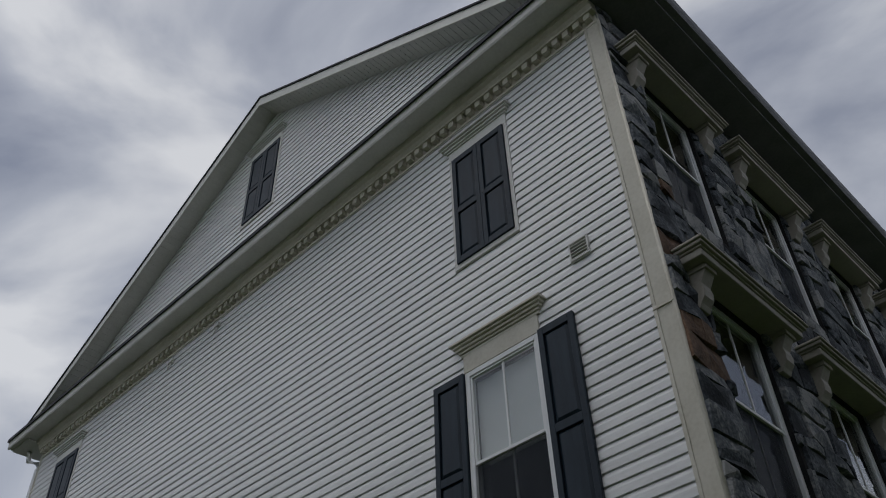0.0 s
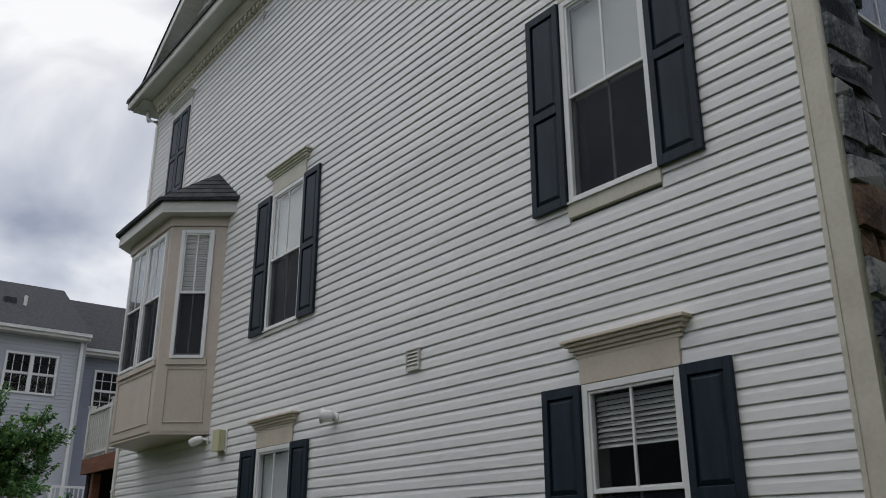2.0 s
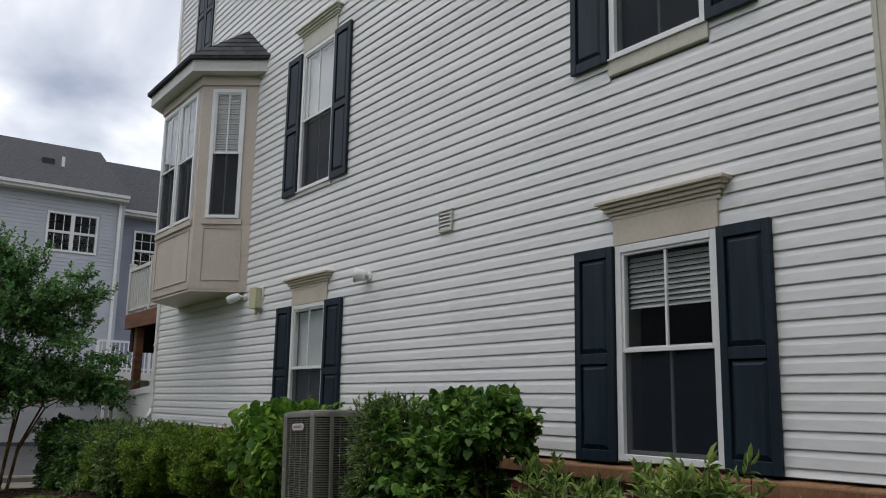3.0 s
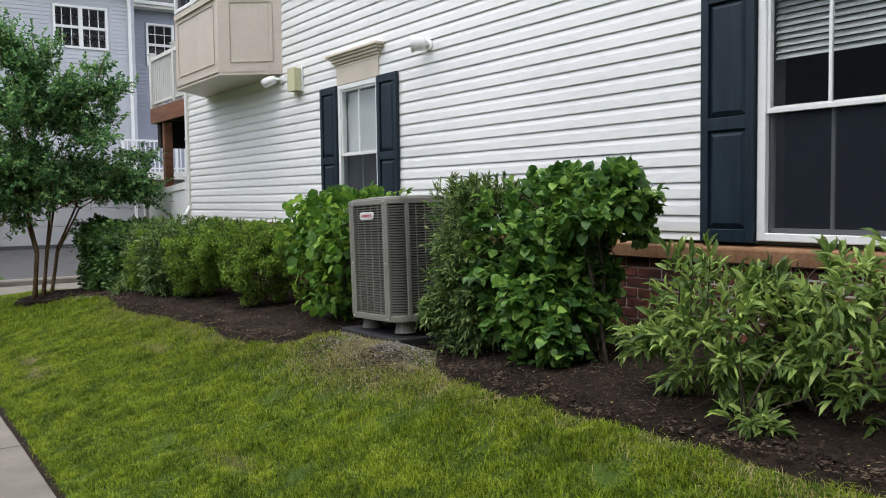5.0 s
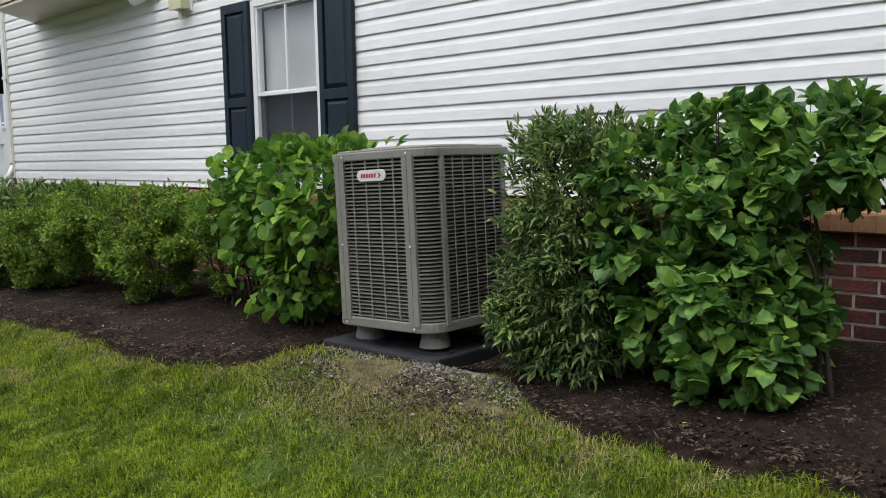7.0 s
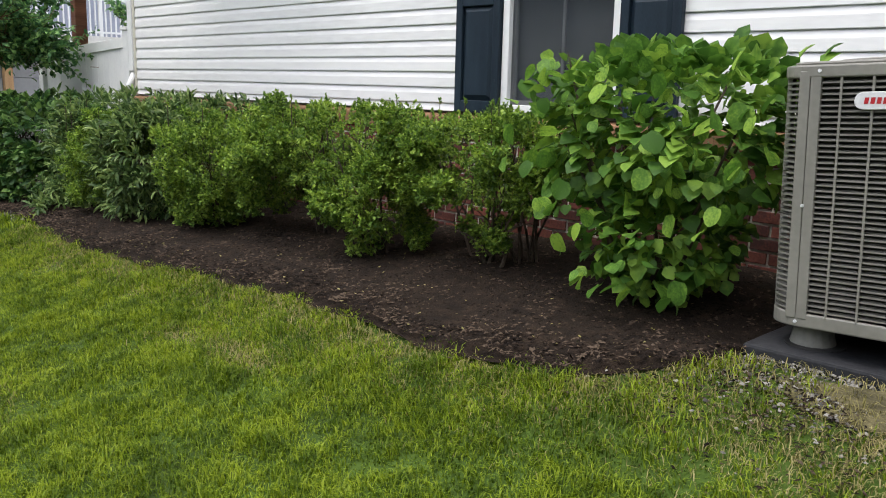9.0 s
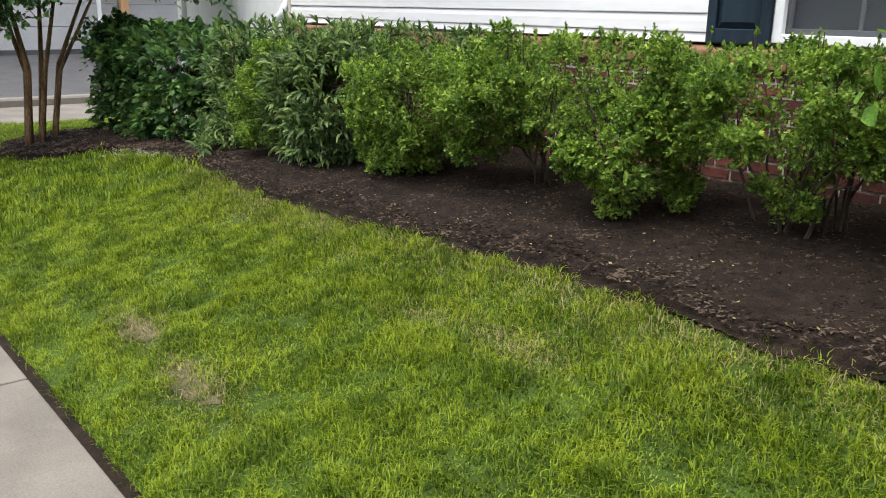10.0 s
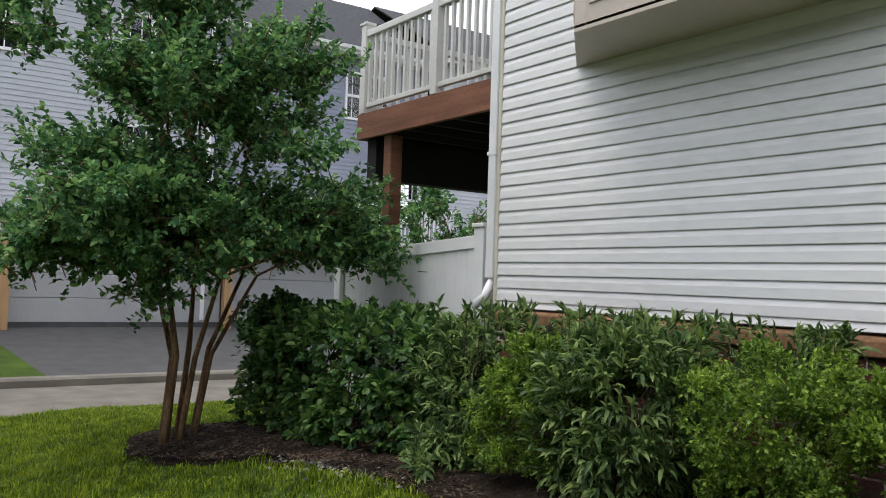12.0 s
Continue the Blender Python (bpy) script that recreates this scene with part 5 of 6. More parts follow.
def build_shrubs():
    grey, dark = "grey-green lance leaves", "dark lance leaves"
    lance = dict(lump=8, lump_size=0.12, bump=0.3, shell=0.5, jitter=0.14, flat=0.35, sprig=(9, 0.13), top_len=0.10)
    # narrow-leaved shrubs under the first window
    shrub("narrow_leaf_shrub", "sparse grey-green narrow-leaved shrub against the brick base", [(-3.2, 3.5), (-2.7, 3.45)], grey,
          [((-3.2, 3.40, 1.40), (0.38, 0.36, 0.34), 2.4), ((-2.5, 3.5, 1.48), (0.44, 0.38, 0.38), 2.4)], 5200, 0.088, LEAF_NARROW, "narrow", 11, tops=6, **lance)
    shrub("narrow_leaf_shrub", "low grey-green narrow-leaved shrub on the mulch", [(-1.55, 3.55)], grey,
          [((-1.45, 3.5, 1.33), (0.52, 0.40, 0.28), 2.4)], 2500, 0.088, LEAF_NARROW, "narrow", 12, tops=3, **lance)
    shrub("young_shrub", "small low shrub sprouting from the mulch", [(-2.84, 3.08)], "fresh green lance leaves",
          [((-2.84, 3.07, 1.13), (0.17, 0.10, 0.07), 2.0)], 130, 0.085, LEAF_NARROW, "narrow", 13, bump=0.3, stem_n=3, jitter=0.3, sprig=(7, 0.08))
    # clipped hedge beside the air conditioner: a narrow-leaved shrub grown into a broad-leaved one
    shrub("narrow_leaf_hedge", "clipped dark small-leaved hedge beside the air conditioner", [(-5.2, 3.5), (-4.95, 3.5)], "dark narrow pointed leaves",
          [((-5.15, 3.54, 1.60), (0.31, 0.38, 0.55), 6.0)], 17500, 0.052, LEAF_DARKNARROW, "narrow", 20, inner=0.97, lump=12, lump_size=0.08, bump=0.14, shell=0.6, stem_n=5, flat=0.15, jitter=0.18, sprig=(8, 0.09), tops=12, top_len=0.05)
    shrub("broad_leaf_hedge", "open broad-leaved green hedge with ragged top shoots", [(-4.7, 3.45), (-4.4, 3.5), (-4.15, 3.6)], "broad rounded green leaves",
          [((-4.64, 3.55, 1.60), (0.38, 0.38, 0.55), 4.2), ((-4.30, 3.66, 1.98), (0.33, 0.34, 0.19), 3.4), ((-4.42, 3.54, 1.60), (0.26, 0.30, 0.28), 2.6), ((-4.40, 3.46, 1.32), (0.28, 0.28, 0.28), 2.6)], 8600, 0.068, LEAF_BIG, "broad", 21, inner=0.97, lump=14, lump_size=0.09, bump=0.22, shell=0.55, stem_n=6, flat=0.1, jitter=0.25, sprig=(6, 0.11), tops=26, top_len=0.06)
    # boxwoods on short stems
    tiny = dict(inner=0.84, lump=40, lump_size=0.09, bump=0.2, shell=0.55, jitter=0.2, freq=3.4, sprig=(14, 0.05), top_len=0.035, stem_r=0.008)
    bright = "tiny bright boxwood leaves"
    shrub("boxwood", "rounded light green boxwood on a short stem", [(-10.58, 3.38)], bright,
          [((-10.66, 3.4, 1.38), (0.37, 0.36, 0.36), 2.8), ((-10.66, 3.36, 1.08), (0.24, 0.24, 0.20), 2.2)], 42000, 0.022, LEAF_BOX, "tiny", 31, tops=6, **tiny)
    shrub("boxwood", "broad light green boxwood with bare legs over brick", [(-8.9, 3.48), (-9.75, 3.7)], bright,
          [((-9.45, 3.55, 1.55), (0.74, 0.44, 0.29), 3.4), ((-9.0, 3.47, 1.29), (0.37, 0.30, 0.30), 2.3), ((-9.98, 3.5, 1.43), (0.32, 0.32, 0.30), 2.6)], 88000, 0.022, LEAF_BOX, "tiny", 32, stem_n=9, tops=12, **tiny)
    shrub("boxwood", "light green boxwood with bare legs merging with its neighbours", [(-8.08, 3.78), (-8.3, 3.7)], bright,
          [((-8.32, 3.66, 1.56), (0.60, 0.40, 0.28), 3.4)], 42000, 0.022, LEAF_BOX, "tiny", 33, tops=10, stem_n=7, **tiny)
    shrub("boxwood", "small low boxwood tuft in front of the brick", [(-8.2, 3.62)], bright,
          [((-8.2, 3.60, 1.19), (0.16, 0.13, 0.10), 2.2)], 2600, 0.022, LEAF_BOX, "tiny", 37, stem_n=3, inner=0.84, lump=6, lump_size=0.06, bump=0.25, jitter=0.2, sprig=(13, 0.055))
    # mixed bush
    shrub("boxwood", "yellow-green boxwood at the end of the mixed bush", [(-12.1, 3.36)], "tiny yellow-green leaves",
          [((-12.08, 3.34, 1.26), (0.36, 0.36, 0.44), 2.6)], 32000, 0.022, LEAF_BOX, "tiny", 34, tops=6, **tiny)
    dusk = dict(lump=9, lump_size=0.12, bump=0.16, shell=0.65, flat=0.2, jitter=0.16, sprig=(8, 0.10), top_len=0.06)
    shrub("narrow_leaf_shrub", "dense dark narrow-leaved bush beside the boxwoods", [(-11.4, 3.45)], dark,
          [((-11.58, 3.44, 1.28), (0.46, 0.44, 0.48), 2.6)], 7000, 0.085, LEAF_DARKNARROW, "narrow", 35, tops=5, **dusk)
    shrub("narrow_leaf_shrub", "dark narrow-leaved shrub at the house corner", [(-12.9, 3.6)], dark,
          [((-12.85, 3.6, 1.24), (0.42, 0.48, 0.52), 3.4), ((-11.7, 3.95, 1.58), (1.0, 0.22, 0.22), 3.4), ((-12.8, 3.15, 0.82), (0.28, 0.22, 0.18), 2.2)], 9000, 0.08, LEAF_DARKNARROW, "narrow", 36, tops=8, **dusk)
    # far clipped hedge
    shrub("clipped_hedge", "dense dark green clipped hedge by the tree", [(-15.6, 3.6), (-14.8, 3.6), (-14.0, 3.6)], "dark glossy oval leaves",
          [((-14.78, 3.66, 1.04), (1.5, 0.58, 0.66), 6.0)], 21000, 0.076, LEAF_HEDGE, "oval", 41, flat=0.15, lump=26, lump_size=0.16, bump=0.10, shell=0.7, jitter=0.22, sprig=(6, 0.10), category="hedge", tops=14, top_len=0.05)


build_shrubs()


def build_vine_shrub():
    """Open shrub with large rounded leaves, each a leaf of its own."""
    sh = thing("large_leaf_shrub", "open shrub with large rounded bright green leaves", "shrub", "foundation shrubs")
    rng = random.Random(8)
    base = Vector((-7.2, 3.5, gz(-7.2, 3.5)))
    ends = []
    for k in range(11):
        t = Vector((rng.uniform(-7.75, -6.6), rng.uniform(3.25, 3.95), rng.uniform(1.75, 2.1)))
        b = base + Vector((rng.uniform(-0.12, 0.15), rng.uniform(-0.1, 0.1), 0))
        q = b.lerp(t, 0.5) + Vector((rng.uniform(-0.1, 0.1), rng.uniform(-0.1, 0.05), 0.05))
        part("stem", Shape().tube([b - Vector((0, 0, 0.04)), b.lerp(q, 0.5), q, q.lerp(t, 0.5), t], [0.011, 0.010, 0.008, 0.006, 0.003], 6), STEM, sh)
        ends.append((b, q, t))

    def leaf_mesh(seed):
        r = random.Random(seed)
        s = Shape()
        # heart-shaped blade, folded along its midrib
        out = [(0.0, 0.0), (0.27, 0.0), (0.47, 0.2), (0.52, 0.5), (0.43, 0.76), (0.2, 0.93), (0.0, 0.98)]
        v, f = [], []
        bend, crease = r.uniform(0.15, 0.5), r.uniform(0.02, 0.06)
        for x, y in out:
            x *= r.uniform(0.86, 1.1)
            v.append((x, y, 0.22 * x - bend * y * y + crease * math.sin(7 * y + 5 * x)))
        k = len(out)
        for x, y in out:
            x *= r.uniform(0.86, 1.1)
            v.append((-x, y, 0.22 * x - bend * y * y + crease * math.sin(7 * y + 5 * x)))
        rib = len(v)
        for y in (0.3, 0.6):
            v.append((0, y, -bend * y * y))
        f += [(0, 1, 2, rib), (rib, 2, 3, rib + 1), (rib + 1, 3, 4, 5), (rib + 1, 5, 6)]
        f += [(0, rib, k + 2, k + 1), (rib, rib + 1, k + 3, k + 2), (rib + 1, k + 5, k + 4, k + 3), (rib + 1, 6, k + 5)]
        s.v, s.f = v, f
        me = bpy.data.meshes.new("leaf")
        me.from_pydata(s.v, [], s.f)
        me.polygons.foreach_set("use_smooth", [True] * len(me.polygons))
        me.materials.append(LEAF_VINE)
        return me

    pool = [leaf_mesh(k) for k in range(8)]
    n = 0
    while n < 295:
        x, z = rng.uniform(-7.85, -6.55), 2.1 - 0.98 * rng.random() ** 1.25
        y = rng.choice((rng.uniform(3.12, 3.35), rng.uniform(3.2, 4.0)))
        # narrower towards the foot
        if abs(x + 7.16) > 0.22 + 0.36 * min(1, (z - 1.05) / 0.6):
            continue
        ob = new("leaf", rng.choice(pool))
        ob.parent = sh
        sz = rng.uniform(0.042, 0.095)
        ob.matrix_local = Matrix.Translation((x, y, z)) @ Euler((radians(rng.gauss(-38, 26)), radians(rng.gauss(0, 28)), radians(180 + rng.uniform(-120, 120)))).to_matrix().to_4x4() @ Matrix.Diagonal((sz, sz, sz, 1))
        n += 1
    # the smaller inner leaves
    P, D = blob_points(2100, [((-7.15, 3.58, 1.80), (0.52, 0.36, 0.28), 4.0), ((-7.17, 3.55, 1.38), (0.32, 0.28, 0.28), 2.4)], 77, bump=0.22, shell=0.45, flat=-0.2)
    leaf_cloud("inner_foliage", P, D, 0.072, LEAF_VINE_SMALL, sh, "", "round", 77, jitter=0.6)


build_vine_shrub()


def build_tree(name, label, base, lean, seed, trunks, crowns, n, size, material, stuffed=True, r=0.05):
    """Multi-stemmed tree: tapered trunks that fork into limbs, and a crown of many leaves in clumps."""
    tr = thing(name, label, "tree")
    rng = random.Random(seed)
    b = Vector(base)
    limbs = []
    for k in range(trunks):
        a = 2 * math.pi * k / trunks + rng.uniform(-0.3, 0.3)
        foot = b + Vector((0.08 * math.cos(a), 0.13 * math.sin(a), -0.05))
        top = b + Vector((0.5 * math.cos(a) + lean[0], 0.42 * math.sin(a) + lean[1], rng.uniform(1.25, 1.6)))
        mid = foot.lerp(top, 0.5) + Vector((-0.13 * math.cos(a), -0.11 * math.sin(a), 0.06))
        rr = r * rng.uniform(0.7, 1.1)
        part("trunk", Shape().tube([foot, foot.lerp(mid, 0.5), mid, mid.lerp(top, 0.5), top], [rr * 1.25, rr, rr * 0.9, rr * 0.75, rr * 0.6], 9), BARK, tr, smooth=True)
        limbs.append((top, rr * 0.6))
    s = Shape()
    tips = []
    for top, rr in limbs:
        for k in range(4):
            c, h, _ = crowns[rng.randrange(len(crowns))]
            e = Vector((c[0] + rng.uniform(-0.8, 0.8) * h[0], c[1] + rng.uniform(-0.8, 0.8) * h[1], c[2] + rng.uniform(-0.5, 0.85) * h[2]))
            m = top.lerp(e, 0.5) + Vector((rng.uniform(-0.1, 0.1), rng.uniform(-0.1, 0.1), 0.12))
            s.tube([top, top.lerp(m, 0.5), m, m.lerp(e, 0.5), e], [rr * 0.8, rr * 0.6, rr * 0.42, rr * 0.28, rr * 0.12], 6)
            for j in range(4):
                a = m.lerp(e, rng.uniform(0, 0.9))
                f = a + Vector((rng.uniform(-0.45, 0.45), rng.uniform(-0.45, 0.45), rng.uniform(-0.15, 0.4)))
                s.tube([a, a.lerp(f, 0.5) + Vector((0, 0, 0.03)), f], [rr * 0.25, rr * 0.18, rr * 0.06], 5)
                tips.append(f)
            tips.append(e)
    part("branchwork", s, BARK, tr)["kind"] = "stuff"
    # leaves in pairs along many twigs, gathered in clumps and round the branch ends
    g = np.random.default_rng(seed)
    clumps = [(tuple(np.array(c) + g.normal(0, 0.52, 3) * np.array(h)), (q * 1.25, q * 1.25, q * 0.6), 2.0) for c, h, count in crowns for q in g.uniform(0.2, 0.4, count)]
    per = 22
    P, D = blob_points(int(n * 0.55 / per), clumps, seed, bump=0.4, shell=0.45, freq=2.6, flat=0.35)
    tp = np.array([list(t) for t in tips])
    pick = g.integers(0, len(tp), int(n * 0.45 / per))
    off = g.normal(0, 1, (len(pick), 3)) * np.array([0.2, 0.2, 0.14])
    P = np.r_[P, tp[pick] + off]
    D = np.r_[D, off / (np.linalg.norm(off, axis=1, keepdims=True) + 1e-6) + np.array([0, 0, 0.35])]
    lean_out = P - np.array(base) - np.array([0, 0, 2.0])
    D = D + 0.7 * lean_out / (np.linalg.norm(lean_out, axis=1, keepdims=True) + 1e-6)
    D /= np.linalg.norm(D, axis=1, keepdims=True)
    tw = Shape()
    for p, d in list(zip(P, D))[::3]:
        tw.tube([tuple(p - d * size * 7), tuple(p - d * size * 3), tuple(p)], [0.005, 0.004, 0.002], 3)
    part("twig", tw, BARK, tr)["kind"] = "stuff"
    PL, DL = sprigs(P, D, per, size * 6.5, seed, (35, 75), 0.15)
    leaf_cloud("crown", PL, DL, size, material, tr, "crown of small green leaves", "oval", seed, jitter=0.3)
    return tr


build_tree("crape_myrtle", "multi-stemmed tree with smooth tan trunks at the bed's end", (-15.85, 2.5, gz(-15.85, 2.5)), (0.0, 0.2), 3, 6,
           [((-15.9, 2.65, 2.98), (1.4, 1.6, 1.0), 13), ((-15.8, 3.5, 3.4), (0.7, 0.75, 0.8), 7), ((-15.8, 1.7, 2.75), (0.9, 0.85, 0.7), 12), ((-16.0, 2.5, 4.0), (0.85, 1.0, 0.5), 3), ((-15.7, 1.5, 2.2), (0.7, 0.6, 0.4), 12), ((-15.9, 1.1, 4.2), (0.4, 0.3, 0.6), 3), ((-16.0, 2.2, 4.6), (0.4, 0.4, 0.5), 3), ((-15.8, 3.7, 4.1), (0.3, 0.3, 0.5), 3), ((-15.1, 4.0, 2.3), (0.2, 0.15, 0.08), 1), ((-15.8, 2.5, 2.3), (0.9, 0.9, 0.25), 10)], 68000, 0.062, LEAF_TREE, r=0.032)
build_tree("garden_tree", "leafy tree in the yard behind the deck", (-22.0, 12.0, 0.3), (0, 0), 7, 3,
           [((-22.0, 12.0, 2.9), (1.6, 1.7, 1.6), 12)], 9000, 0.10, LEAF_HEDGE)
build_tree("garden_tree", "dark leafy tree beside the neighbouring garages", (-19.5, 7.9, 0.25), (0, 0), 9, 3,
           [((-19.5, 7.9, 2.9), (1.0, 1.15, 0.85), 12)], 5000, 0.08, LEAF_TREE)


# ---- neighbouring terrace ----
def build_neighbours():
    def lap_wall(s, x, y0, y1, z0, z1, holes):
        holes_wall(s, y0, y1, z0, z1, holes, lambda t, a, b, c, d: t.box(x - 0.25, x, a, b, c, d))

    def courses(parent, x, y0, y1, z0, z1, hs, material):
        t = Shape()
        z = z0
        while z < z1 - 0.02:
            spans = [(y0, y1)]
            for a, b, c, d in hs:
                if c < z + 0.07 and d > z + 0.05:
                    nxt = []
                    for p, q in spans:
                        if b <= p or a >= q:
                            nxt.append((p, q))
                        else:
                            nxt += [w for w in ((p, a), (b, q)) if w[1] - w[0] > 0.02]
                    spans = nxt
            for p, q in spans:
                t.extrude([(x, z), (x + 0.022, z), (x + 0.006, z + 0.125), (x, z + 0.125)], p, q, "y")
            z += 0.125
        part("siding", t, material, parent)["kind"] = "stuff"

    def unit(label, x, y0, y1, material, wins, eave, roofback, ridge):
        h = thing("terrace_house", label, "house", "neighbouring terrace")
        s = Shape()
        hs = [(c - w / 2, c + w / 2, z, z + hh) for c, z, w, hh, _ in wins]
        lap_wall(s, x, y0, y1, 0.4, eave, hs)
        part("wall", s, material, h)
        courses(h, x, y0, y1, 0.8, eave - 0.1, [(a - 0.06, b + 0.06, c - 0.06, d + 0.06) for a, b, c, d in hs], material)
        # near-black backing in place of an unlit room
        part("inner_wall", Shape().box(x - 1.6, x - 1.5, y0, y1, 0.4, eave), UNLIT_ROOM, h)
        r = Shape()
        xo, zo = x + 0.45, eave - 0.02
        r.add([(xo, y0, zo), (xo, y1, zo), (roofback, y1, ridge), (roofback, y0, ridge), (roofback - 8, y1, zo), (roofback - 8, y0, zo), (xo, y0, zo + 0.04), (xo, y1, zo + 0.04), (roofback, y1, ridge + 0.05), (roofback, y0, ridge + 0.05), (roofback - 8, y1, zo + 0.04), (roofback - 8, y0, zo + 0.04)],
              [(0, 1, 2, 3), (3, 2, 4, 5), (6, 9, 8, 7), (9, 11, 10, 8), (0, 6, 7, 1), (0, 3, 9, 6), (1, 7, 8, 2), (2, 8, 10, 4), (3, 5, 11, 9)])
        roof = part("roof", r, SHINGLE, h, "charcoal shingle roof")
        for k, f, g in ((0, 0.45, 0.917), (1, 0.5, 0.895), (2, 0.8, 0.42)):
            yv = y0 + (y1 - y0) * g
            zv = zo + (ridge - zo) * f
            xv = xo + (roofback - xo) * f
            part("roof_vent", Shape().tube([(xv, yv, zv - 0.1), (xv, yv, zv + 0.38)], 0.06, 8) if k != 1 else Shape().box(xv - 0.2, xv + 0.2, yv - 0.2, yv + 0.2, zv - 0.1, zv + 0.14), OFFWHITE if k != 1 else SHINGLE, roof)
        part("fascia", Shape().box(x, xo + 0.02, y0, y1, zo - 0.2, zo - 0.02), OFFWHITE, h)
        g = Shape().extrude([(xo + 0.02, zo - 0.12), (xo + 0.11, zo - 0.10), (xo + 0.13, zo), (xo + 0.02, zo)], y0, y1, "y")
        part("gutter", g, VINYL, h, "white gutter")
        part("downspout", Shape().box(x + 0.03, x + 0.11, y1 - 0.22, y1 - 0.12, 0.8, zo - 0.15), VINYL, h, "white downspout", bevel=0.01)
        for c, z, w, hh, n in wins:
            wf = Shape()
            a, b = c - w / 2, c + w / 2
            wf.ring(a, b, z, z + hh, 0.07, x - 0.06, x + 0.05, "x")
            wf.box(x - 0.05, x + 0.03, a + 0.07, b - 0.07, z + hh / 2 - 0.04, z + hh / 2 + 0.04)
            for k in range(1, n):
                ym = a + w * k / n
                wf.box(x - 0.05, x + 0.04, ym - 0.06, ym + 0.06, z + 0.07, z + hh - 0.07)
            win = part("window", wf, VINYL, h, "white framed window")
            mu = Shape()
            for k in range(n):
                for j in (1, 2):
                    ym = a + w * (k + j / 3) / n
                    mu.box(x - 0.045, x - 0.025, ym - 0.012, ym + 0.012, z + 0.07, z + hh - 0.07)
                for j in (0.25, 0.75):
                    mu.box(x - 0.045, x - 0.025, a + 0.07, b - 0.07, z + hh * j - 0.012, z + hh * j + 0.012)
            part("muntin_grid", mu, VINYL, win)
            p = part("pane", Shape().box(x - 0.055, x - 0.05, a + 0.06, b - 0.06, z + 0.06, z + hh - 0.06), GLASS, win)
            p.visible_shadow = False
        return h

    unit("pale grey sided terrace house with garages below", -29.5, -14.0, 7.7, GREYSIDE,
         [(6.06, 6.87, 1.62, 1.33, 2), (2.55, 6.77, 1.62, 1.33, 2), (-3.0, 6.8, 1.62, 1.33, 2), (5.85, 4.3, 0.9, 1.2, 1), (1.6, 3.9, 1.6, 1.4, 2)], 8.98, -33.8, 11.6)
    unit("slate blue sided terrace house set further back", -30.8, 7.7, 15.0, BLUESIDE,
         [(8.9, 6.7, 0.95, 1.45, 1), (12.9, 6.7, 1.6, 1.45, 2), (14.1, 3.7, 1.6, 1.5, 2)], 8.8, -34.6, 11.5)
    unit("pale sided terrace house at the end of the row", -30.0, 15.0, 40.0, GREYSIDE, [(18.0, 6.8, 1.6, 1.4, 2), (22.0, 6.8, 1.6, 1.4, 2)], 8.9, -34.2, 11.5)
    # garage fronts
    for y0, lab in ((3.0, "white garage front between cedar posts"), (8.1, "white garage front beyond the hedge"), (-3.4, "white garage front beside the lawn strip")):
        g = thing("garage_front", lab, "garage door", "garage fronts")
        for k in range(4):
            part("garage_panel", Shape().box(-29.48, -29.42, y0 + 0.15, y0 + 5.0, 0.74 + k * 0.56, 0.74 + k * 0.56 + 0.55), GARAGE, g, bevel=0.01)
        part("threshold", Shape().box(-29.48, -29.40, y0 + 0.1, y0 + 5.05, 0.6, 0.735), ASPHALT, g)
        for y in ((y0, y0 + 5.05) if y0 < 8 else (y0 + 5.05,)):
            part("post", Shape().box(-29.2, -29.0, y - 0.1, y + 0.1, 0.5, 3.0), CEDAR, g, "tan cedar post")
    # balcony with railing over the garages
    for y0, y1 in ((7.0, 14.9),):
        d = thing("balcony", "timber balcony with white railing on the blue house", "balcony")
        part("floor_frame", Shape().box(-30.8, -28.6, y0, y1, 2.75, 3.0), OFFWHITE, d)
        part("top_rail", Shape().box(-28.7, -28.62, y0, y1, 3.95, 4.02), VINYL, d)
        part("bottom_rail", Shape().box(-28.69, -28.63, y0, y1, 3.08, 3.13), VINYL, d)
        for k in range(int((y1 - y0) / 0.14) + 1):
            y = y0 + k * 0.14
            wv = 0.045 if k % 12 == 0 else 0.018
            part("baluster", Shape().box(-28.66 - wv, -28.66 + wv, y - wv, y + wv, 3.0, 4.0), VINYL, d)
        for y in (y1 - 0.2,):
            part("balcony_post", Shape().box(-28.8, -28.62, y - 0.09, y + 0.09, 0.4, 2.75), CEDAR, d)


build_neighbours()


